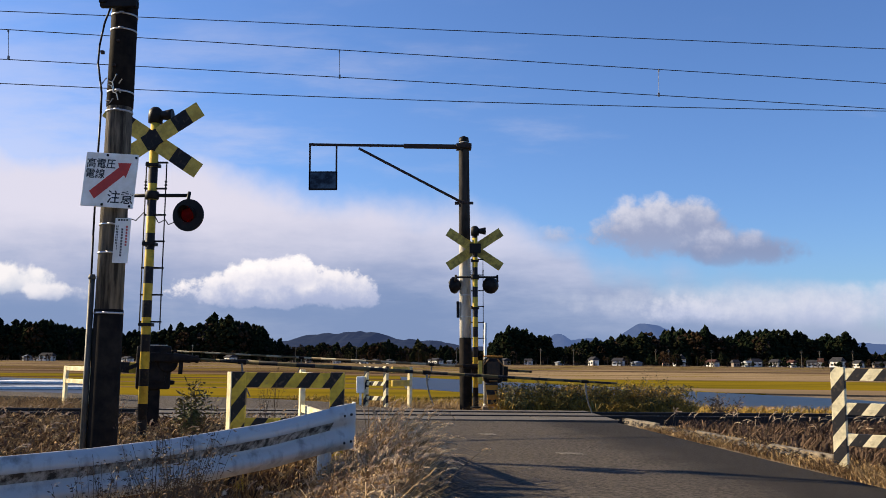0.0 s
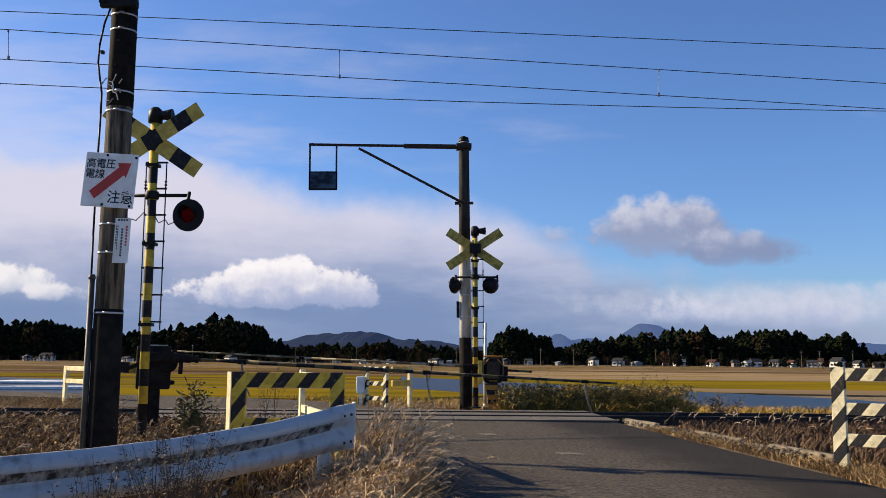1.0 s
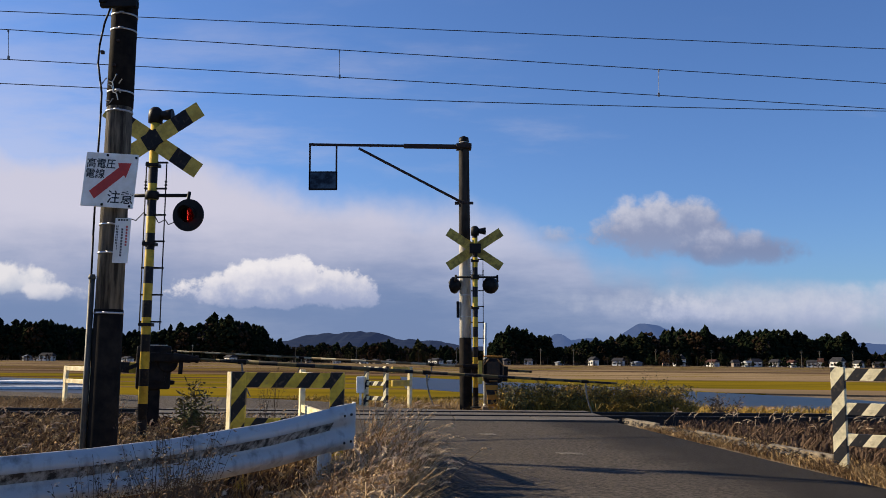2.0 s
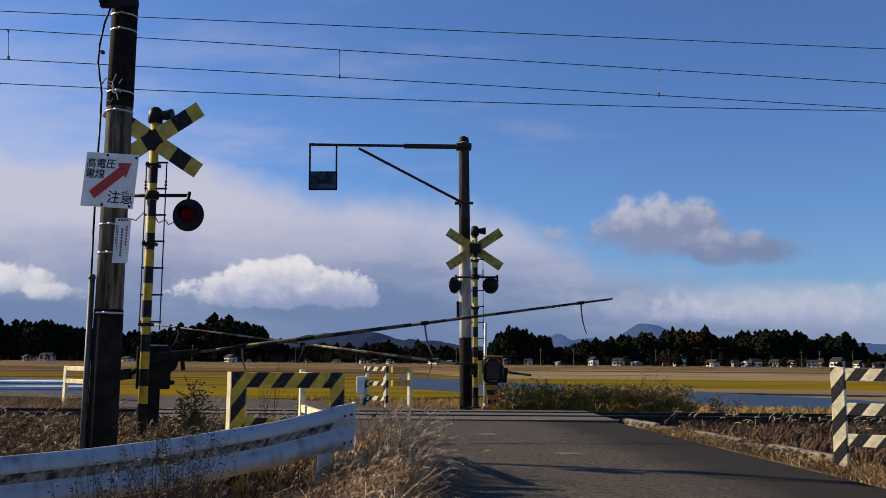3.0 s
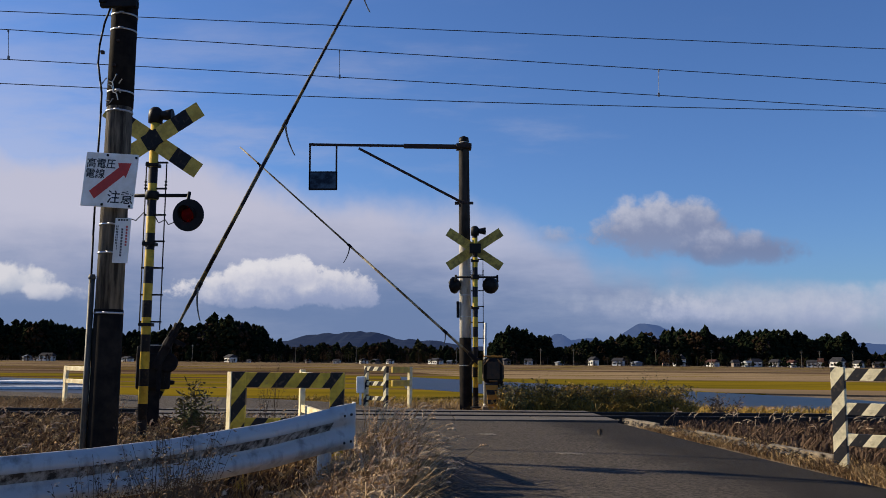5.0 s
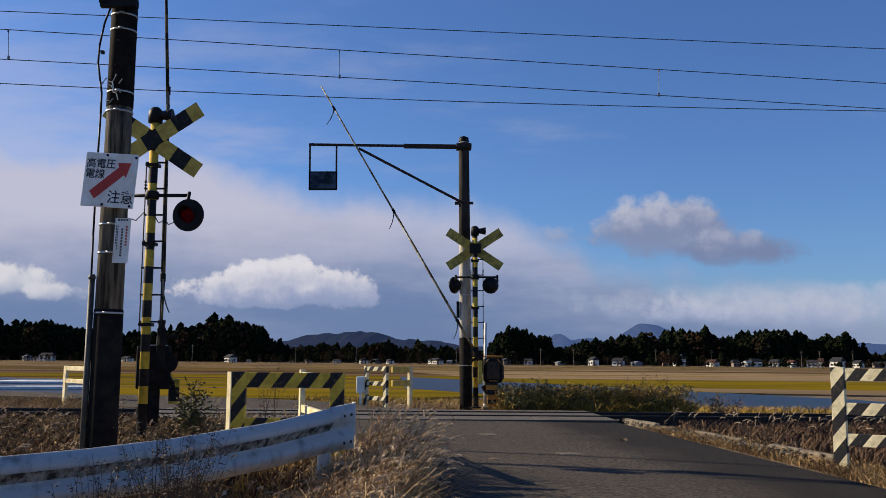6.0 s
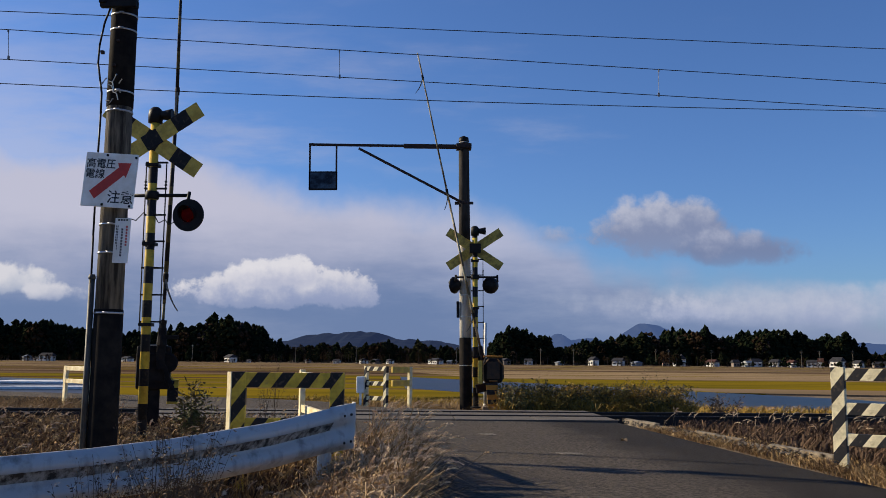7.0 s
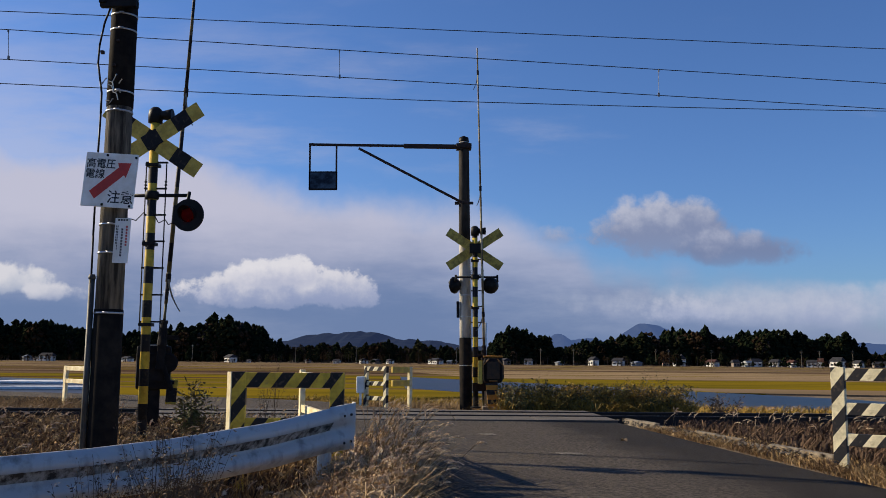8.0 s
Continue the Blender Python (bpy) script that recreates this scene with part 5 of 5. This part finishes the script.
def foxtails(n, spot, h, lean, seed):
    """Stalks with drooping feathery plumes; returns stalk and plume geometry."""
    rnd = random.Random(seed)
    sv, sf, pv, pf = [], [], [], []
    for _ in range(n):
        x, y, z = spot(rnd)
        hh = h * rnd.uniform(0.7, 1.15)
        l = Vector((lean[0] + rnd.gauss(0, 0.2), lean[1] + rnd.gauss(0, 0.2), 0))
        pts = [Vector((x, y, z)) + l * hh * (s * s) + Vector((0, 0, hh * s * (1 - 0.12 * s))) for s in (0, 0.35, 0.7, 1.0)]
        wd = Vector((0.0022, 0.0016, 0))
        for a, b in zip(pts, pts[1:]):
            k = len(sv)
            sv += [a - wd, a + wd, b + wd, b - wd]
            sf.append((k, k + 1, k + 2, k + 3))
        d = (pts[3] - pts[2]).normalized()
        side = Vector((d.y, -d.x, 0))
        side = side.normalized() if side.length > 1e-3 else Vector((1, 0, 0))
        up = d.cross(side)
        ln = rnd.uniform(0.07, 0.13)
        for _ in range(60):
            f = rnd.random()
            dd = (d + Vector((l.x, l.y, -0.9)) * f * 0.55).normalized()
            c = pts[3] + dd * ln * f
            a = rnd.uniform(0, 6.283)
            out = side * math.cos(a) + up * math.sin(a)
            q = out.cross(dd) * 0.0032
            r = 0.017 * (1.15 - abs(f - 0.45)) * rnd.uniform(0.6, 1.2)
            k = len(pv)
            pv += [c - q, c + q, c + out * r + dd * rnd.uniform(0.008, 0.02)]
            pf.append((k, k + 1, k + 2))
    return sv, sf, pv, pf


def patch(x0, x1, y0, y1, keep=None, dz=0.0):
    def spot(rnd):
        while True:
            x, y = rnd.uniform(x0, x1), rnd.uniform(y0, y1)
            if keep is None or keep(x, y):
                return x, y, ground_z(x, y) - 0.04 + dz
    return spot


def guard_line(x):
    return 8.0 + x * 0.92                              # y of the guardrail's line at x


def grass(label, n, spot, h, width, lean, mat, seed):
    v, f = blades(n, spot, h, width, lean, seed)
    raw("grass", v, f, mat, label, "grass", kind="stuff")


def build_grass():
    # behind the guardrail up to the ballast
    behind = lambda x, y: y > guard_line(x) + 0.95 and not (x > -0.9 and y > 7) and x < -1.0 - 0.42 * max(0, y - 10) * 1.0
    grass("dry brown grass behind a guardrail", 17000, patch(-11, -1.0, 4.8, 12.5, behind), 0.32, 0.0065, (0.25, -0.05), M_STRAW, 1)
    grass("dark dry weeds behind a guardrail", 16000, patch(-11, -1.0, 4.8, 12.8, behind), 0.24, 0.013, (0.2, -0.05), M_DRYWEED, 21)
    front = lambda x, y: y < guard_line(x) + 0.1 and x < -0.22 + 0.05 * math.sin(y * 5)
    grass("dry straw-coloured grass along the road edge", 15000, patch(-2.6, 0.0, 3.6, 7.6, front), 0.26, 0.0045, (0.3, -0.1), M_STRAW, 2)
    tip = lambda x, y: (x + 0.56) ** 2 / 0.13 + (y - 7.5) ** 2 / 3.4 < 1
    grass("tall dry grass at a guardrail's end", 6500, patch(-1.0, 0.05, 5.6, 9.6, tip), 0.40, 0.0048, (0.25, -0.05), M_PALESTRAW, 3)
    right = lambda x, y: x > 4.15 + (9.35 - y) * 0.177 and y < 14.2
    grass("dark dry weeds between kerb and track", 15000, patch(2.9, 12, 7.0, 14.2, right), 0.22, 0.010, (0.3, 0), M_DRYWEED, 4)
    grass("straw-coloured grass along the kerb", 7500, patch(2.9, 6.0, 7.0, 14.6, lambda x, y: abs(x - (4.02 + (9.35 - y) * 0.177) + 0.10) < 0.33), 0.13, 0.0055, (-0.35, -0.25), M_STRAW, 24)
    grass("dry grass beyond the rails", 9000, patch(-14, -6.9, 17.3, 23, None), 0.34, 0.006, (0.25, 0), M_STRAW, 5)
    mid = lambda x, y: x > -1.55 + (20 - y) * 0.55
    grass("dry grass round a far pole", 5000, patch(-1.8, 1.2, 17.8, 23, mid), 0.28, 0.006, (0.2, 0), M_STRAW, 6)
    grass("golden reeds along a paddy", 16000, patch(0.8, 20, 22.5, 30.5, lambda x, y: y < 33 - 0.28 * x), 0.30, 0.008, (0.2, 0), M_GOLDWEED, 7)
    grass("golden reeds along a paddy", 6000, patch(-6, 2.0, 23, 36, None), 0.3, 0.010, (0.2, 0), M_GOLDWEED, 8)


def flakes(label, n, spot, rise, mat, seed, slim=1.0):
    """Short broad dry leaves caught at all heights in the grass."""
    rnd = random.Random(seed)
    verts, faces = [], []
    for _ in range(n):
        x, y, z = spot(rnd)
        c = Vector((x, y, z + rise * rnd.random() ** 1.2))
        d = Vector((rnd.gauss(0, 1), rnd.gauss(0, 1), rnd.gauss(0, 0.7))).normalized()
        e = d.cross(Vector((rnd.gauss(0, 1), rnd.gauss(0, 1), rnd.gauss(0, 1)))).normalized()
        ln, w = rnd.uniform(0.03, 0.085), rnd.uniform(0.004, 0.010) * slim
        bend = Vector((0, 0, -0.35 * ln))
        k = len(verts)
        verts += [c - e * w * 0.4, c + e * w * 0.4, c + d * ln * 0.5 + e * w, c + d * ln * 0.5 - e * w, c + d * ln + bend]
        faces += [(k, k + 1, k + 2, k + 3), (k + 3, k + 2, k + 4)]
    raw("dry_leaves", verts, faces, mat, label, "grass", kind="stuff")


def build_flakes():
    behind = lambda x, y: y > guard_line(x) + 0.95 and x < -1.1 - 0.42 * max(0, y - 10)
    flakes("curled dry leaves caught in the grass", 15000, patch(-8, -1.2, 5.5, 12.4, behind), 0.32, M_STRAW, 41, 1.35)
    flakes("curled dark leaves caught in the grass", 14000, patch(-8, -1.2, 5.5, 12.4, behind), 0.32, M_DRYWEED, 42, 1.5)
    tip = lambda x, y: (x + 0.54) ** 2 / 0.14 + (y - 7.3) ** 2 / 3.0 < 1
    flakes("curled pale leaves at a guardrail's end", 12000, patch(-1.0, 0.05, 5.4, 9.3, tip), 0.40, M_PALESTRAW, 43, 1.0)
    flakes("dry leaves between kerb and track", 6000, patch(3.4, 9, 8.4, 14.2, lambda x, y: x > 4.15 + (9.35 - y) * 0.177), 0.2, M_DRYWEED, 44)
    flakes("golden leaves among the far weeds", 11000, patch(1.05, 4.9, 17.7, 19.2), 0.72, M_GOLDWEED, 45, 1.7)
    flakes("olive leaves among the far weeds", 6000, patch(1.05, 5.0, 17.7, 19.2), 0.78, M_WEED, 47, 1.9)
    flakes("dry leaves along the kerb", 5000, patch(2.9, 4.4, 9.0, 14.8, lambda x, y: abs(x - (4.02 + (9.35 - y) * 0.177) + 0.05) < 0.3), 0.10, M_DRYWEED, 46)


def build_foxtails():
    spots = [("foxtail grass by a guardrail's end", 130, patch(-0.85, -0.22, 6.0, 8.8), 0.54, 11), ("foxtail grass in front of a guardrail", 90, patch(-1.6, -0.1, 4.2, 6.6), 0.40, 12),
             ("foxtail grass behind a guardrail", 170, patch(-6, -2.0, 6.6, 12.5), 0.42, 13), ("foxtail grass by the track", 110, patch(3.2, 8, 10.8, 14.2), 0.36, 14)]
    for label, n, spot, h, seed in spots:
        sv, sf, pv, pf = foxtails(n, spot, h, (0.30, -0.06), seed)
        ob = raw("foxtails", sv + pv, sf + [tuple(i + len(sv) for i in f) for f in pf], M_STRAW, label, "grass", kind="stuff")
        ob.data.materials.append(M_PLUME)
        ob.data.polygons.foreach_set("material_index", [0] * len(sf) + [1] * len(pf))


def build_swaying_tufts():
    """Loose tufts at the guardrail's end that nod in the wind."""
    for i, (x, y) in enumerate(((-0.58, 8.5), (-0.40, 8.0), (-0.64, 7.9), (-0.36, 7.4), (-0.48, 6.9), (-0.32, 6.6))):
        z = ground_z(x, y) - 0.03
        sv, sf, pv, pf = foxtails(24, lambda r: (r.gauss(0, 0.09), r.gauss(0, 0.12), 0.0), 0.66 if y > 7.2 else 0.5, (0.22, -0.03), 60 + i)
        bv, bf = blades(110, lambda r: (r.gauss(0, 0.1), r.gauss(0, 0.12), 0.0), 0.42, 0.004, (0.2, 0), 80 + i)
        a, b = len(sv), len(sv) + len(pv)
        ob = raw("foxtail_tuft", sv + pv + bv, sf + [tuple(k + a for k in f) for f in pf] + [tuple(k + b for k in f) for f in bf], M_STRAW,
                 "pale feathery foxtail tuft nodding in the wind", "grass", "foxtail tufts")
        ob.data.materials.append(M_PLUME)
        ob.data.polygons.foreach_set("material_index", [0] * len(sf) + [1] * len(pf) + [0] * len(bf))
        ob.location = (x, y, z)
        MOVES.append(("tuft", ob, (x, y, z), i))


def weed(label, x, y, h, spread, n, leafm, seed, leaf=0.03, z=None):
    """A bushy weed: branching stems with many small leaves."""
    rnd = random.Random(seed)
    zb = (ground_z(x, y) if z is None else z) - 0.03
    w = thing("weed", pose(x, y, zb), label, "weed", "roadside weeds")
    sv, sf, lv, lf = [], [], [], []
    for _ in range(n):
        a, sp = rnd.uniform(0, 6.283), spread * rnd.uniform(0.2, 1)
        hh = h * rnd.uniform(0.55, 1.05)
        base = Vector((rnd.gauss(0, spread * 0.25), rnd.gauss(0, spread * 0.25), 0))
        pts = [base + Vector((math.cos(a) * sp * s ** 1.4, math.sin(a) * sp * s ** 1.4, hh * s)) for s in (0, 0.3, 0.6, 1)]
        for i, (p, q) in enumerate(zip(pts, pts[1:])):
            r = 0.004 * (1 - i * 0.28)
            k = len(sv)
            for c, rr in ((p, r), (q, r * 0.75)):
                sv += [c + Vector((rr, 0, 0)), c + Vector((-rr * 0.5, rr * 0.87, 0)), c + Vector((-rr * 0.5, -rr * 0.87, 0))]
            for j in range(3):
                sf.append((k + j, k + (j + 1) % 3, k + 3 + (j + 1) % 3, k + 3 + j))
        for _ in range(30):
            s = rnd.uniform(0.2, 1.0)
            i = min(2, int(s * 3))
            c = pts[i].lerp(pts[i + 1], s * 3 - i)
            d = Vector((rnd.gauss(0, 1), rnd.gauss(0, 1), rnd.gauss(0.1, 0.6))).normalized()
            e = d.cross(Vector((rnd.gauss(0, 1), rnd.gauss(0, 1), rnd.gauss(0, 1)))).normalized()
            ll, ww = leaf * rnd.uniform(0.7, 1.7), leaf * 0.19
            k = len(lv)
            c2 = c + d * 0.015
            lv += [c2, c2 + d * ll * 0.5 + e * ww, c2 + d * ll, c2 + d * ll * 0.5 - e * ww]
            lf.append((k, k + 1, k + 2, k + 3))
    raw("stem", sv, sf, M_STEM, parent=w, kind="stuff")
    raw("foliage", lv, lf, leafm, parent=w, kind="stuff")


build_grass()
build_flakes()
build_foxtails()
build_swaying_tufts()
for i in range(26):
    t = i / 25
    weed("golden brown weed clump along the far track side", 1.25 + 3.3 * t + random.uniform(-0.1, 0.1), 17.75 + random.uniform(0, 0.9), 0.72 + random.uniform(-0.14, 0.24), 0.3, 40,
         M_GOLDWEED if i % 3 else M_WEED, 100 + i, 0.05)
grass("golden weeds along the far track side", 4500, patch(1.05, 4.9, 17.7, 19.2, None), 0.5, 0.012, (0.1, 0), M_GOLDWEED, 31)
weed("tall dark weed beside the far paddy", 3.55, 18.1, 0.95, 0.22, 16, M_WEED, 145, 0.05)
weed("tall dark weed beside the far paddy", 4.3, 18.2, 1.05, 0.35, 16, M_WEED, 140, 0.05)
weed("dark leafy weed before the paddy water", 5.5, 18.2, 0.65, 0.42, 22, M_STEM, 141, 0.06)
weed("green leafy weed by the barrier gate", -2.80, 10.3, 0.78, 0.2, 34, M_WEED, 142, 0.055)
weed("bare thin shrub behind a striped fence", -2.55, 13.2, 1.15, 0.26, 14, M_STEM, 146, 0.02)
weed("dark dry weed in front of a guardrail", -1.62, 5.62, 0.90, 0.32, 110, M_STEM, 143, 0.024)
weed("dark dry weed in front of a guardrail", -2.0, 5.5, 0.72, 0.22, 50, M_STEM, 144, 0.024)


# ---------------------------------------------------------------- kerb and litter
def build_kerb():
    k = thing("kerb", pose(0, 0, 0), "broken concrete kerb at the road edge, half under dry grass", "kerb", kind="structure")
    a, b = Vector((3.02, 15.0, 0)), Vector((4.02, 9.35, 0))
    n = 9
    for i in range(n):
        p, q = a.lerp(b, i / n), a.lerp(b, (i + 1) / n)
        d = q - p
        bm = B()
        box(bm, (0, 0, 0), (d.length - 0.015, 0.10, 0.2), bevel=0.03)
        ang = math.degrees(math.atan2(d.y, d.x))
        part("kerb_stone", bm, M_STONE, k, at=Matrix.Translation(((p.x + q.x) / 2, (p.y + q.y) / 2, -0.07 + random.uniform(-0.03, 0.015))) @ pose(0, 0, 0, random.uniform(-3, 3), 0, ang))


build_kerb()
stones("gravel", 160, lambda: (lambda t: (3.0 + 1.0 * t - random.uniform(0.0, 0.35), 15.0 - 5.8 * t, road_z(12) + 0.01))(random.random()), 0.028, M_STONE, "pale rubble along the kerb")
stones("track_ballast", 9000, lambda: (lambda x, y: (x, 15.85 + 0.03 * x + y, -0.165 - max(0, abs(y) - 1.2) * 0.25))(random.choice((random.uniform(-14, -5.2), random.uniform(2.9, 14))), random.uniform(-1.7, 1.5)), 0.035, M_BALLAST, "dark ballast stones between the rails")


def build_leaf():
    bm = B()
    n = 7
    for sgn in (1, -1):
        prev = None
        for i in range(n + 1):
            t = i / n
            w = 0.035 * math.sin(math.pi * t ** 0.8) * sgn
            c = [bm.verts.new((-0.055 + 0.11 * t, 0, 0.012 * math.sin(3 * t))), bm.verts.new((-0.055 + 0.11 * t, w, 0.012 * math.sin(3 * t) + abs(w) * 0.9))]
            if prev:
                bm.faces.new((prev[0], prev[1], c[1], c[0]))
            prev = c
    bmesh.ops.remove_doubles(bm, verts=bm.verts[:], dist=0.0005)
    bmesh.ops.solidify(bm, geom=bm.faces[:], thickness=0.003)
    ob = solo("fallen_leaf", bm, M_STEM, None, "curled dry brown leaf blown over the road", "leaf")
    MOVES.append(("leaf", ob))


build_leaf()


# ---------------------------------------------------------------- movement
def motions():
    near = [(0.0, -2.9), (2.55, -2.9), (2.7, -0.6), (2.8, 2.2), (2.9, 5.2), (3.0, 8.2), (3.2, 12.4), (3.4, 18.2), (3.5, 21.8), (3.6, 25.1), (3.8, 30.5), (4.0, 36.5), (4.2, 43.0), (4.4, 48.5), (4.5, 51.1), (4.6, 53.9), (4.7, 56.7),
            (5.0, 65.0), (5.4, 76.6), (5.6, 82.4), (5.8, 87.0), (5.9, 89.6), (6.0, 91.0), (6.1, 91.0), (6.2, 89.6), (6.3, 87.5), (6.4, 86.2), (6.5, 86.3), (6.6, 87.5), (6.7, 89.1), (6.8, 89.9), (6.9, 90.1), (7.0, 89.1), (7.1, 87.6),
            (7.2, 86.5), (7.3, 86.5), (7.4, 87.3), (7.5, 88.5), (7.6, 89.5), (7.7, 89.6), (7.8, 89.1), (7.9, 88.1), (8.0, 87.3)]
    flex = [(0.0, 0.0), (5.4, 0.0), (5.8, -1.2), (5.9, -1.4), (6.0, -2.4), (6.1, -3.2), (6.2, -1.8), (6.3, 0.2), (6.4, 2.4), (6.5, 3.1), (6.6, 1.8), (6.7, -0.8), (6.8, -2.9), (6.9, -2.3), (7.0, -1.3), (7.2, -0.6), (7.4, -1.2), (7.7, -1.5), (8.0, -0.4)]
    far = [(0.0, 2.5), (2.6, 2.5), (2.8, 4.2), (3.0, 6.8), (3.2, 9.5), (3.4, 12.9), (3.5, 14.7), (3.6, 16.4), (3.8, 19.5), (4.0, 23.2), (4.2, 26.7), (4.4, 30.3), (4.5, 32.3), (4.6, 34.2), (4.7, 35.9), (5.2, 44.9), (5.8, 55.6), (6.0, 59.2),
           (6.2, 62.9), (6.4, 66.5), (6.5, 68.2), (6.6, 70.1), (6.8, 73.9), (7.0, 77.6), (7.2, 81.3), (7.4, 85.1), (7.5, 87.2), (7.6, 89.1), (7.7, 89.9), (7.8, 89.8), (7.9, 89.0), (8.0, 88.5)]
    for kind, ob, *rest in MOVES:
        if kind == "gate":
            outer, strips, L, is_near = rest
            rows = near if is_near else far
            px, pz = PIVOT[is_near]
            walk(ob, [(t, pose(px, -0.10, pz, 0, -a, -2.0 if is_near else 6.5)) for t, a in rows])
            if is_near:
                walk(outer, [(t, pose(L * 0.52, 0, 0, 0, b, 0)) for t, b in flex])
            for st, x in strips:
                walk(st, [(t, pose(x, -0.03, 0, 0, a + 9 * math.sin(5.1 * t + x) * min(1, a / 20), 0)) for t, a in rows])
        elif kind == "tuft":
            (x, y, z), i = rest
            walk(ob, [(0.25 * k, pose(x, y, z, 1.5 * math.sin(1.9 * k + i), 3.2 * math.sin(0.55 * k + 1.3 * i) + 2.4 * math.sin(1.23 * k + 0.7 * i), 0)) for k in range(33)])
        elif kind == "leaf":
            track = [(3.5, 0.49, 15.0), (3.6, 0.70, 14.9), (3.8, 1.07, 14.2), (3.9, 1.28, 14.1), (4.0, 1.45, 13.95), (4.1, 1.6, 13.7), (4.2, 1.7, 13.3), (4.3, 1.8, 13.1), (4.4, 1.87, 12.9), (4.5, 1.9, 12.8), (4.6, 1.87, 12.3), (4.7, 1.9, 12.2), (5.0, 2.0, 11.6), (5.3, 2.08, 11.1), (5.6, 2.12, 10.85), (5.8, 2.13, 10.75), (8.0, 2.13, 10.75)]
            rows = [(0.0, pose(-1.9, 14.2, -0.02)), (2.7, pose(-1.9, 14.2, -0.02)), (3.1, pose(-0.7, 14.9, 0.06, 0, 40, 60)), (3.3, pose(-0.1, 15.1, 0.08, 0, 100, 90))]
            for k, (t, x, y) in enumerate(track):
                still = t >= 5.3
                rows.append((t, pose(x, y, road_z(y) + (0.03 if still else 0.065), 0, 0 if still else (60 * k) % 180 - 60, 120 + (0 if still else 12 * k))))
            rows = rows[:-1] + [(8.0, rows[-2][1])]
            walk(ob, rows)
        elif kind == "flash":
            on = [(0.24, 180), (0.27, 120), (0.30, 60), (0.34, 0), (0.74, 0), (0.77, 60), (0.80, 120), (0.84, 180),
                  (1.40, 180), (1.43, 120), (1.47, 60), (1.5, 0), (1.94, 0), (1.97, 60), (2.0, 120), (2.04, 180)]
            walk(ob, [(t, pose(0, -0.030, 0, 0, 0, a)) for t, a in [(0.0, 180)] + on + [(8.0, 180)]])


motions()
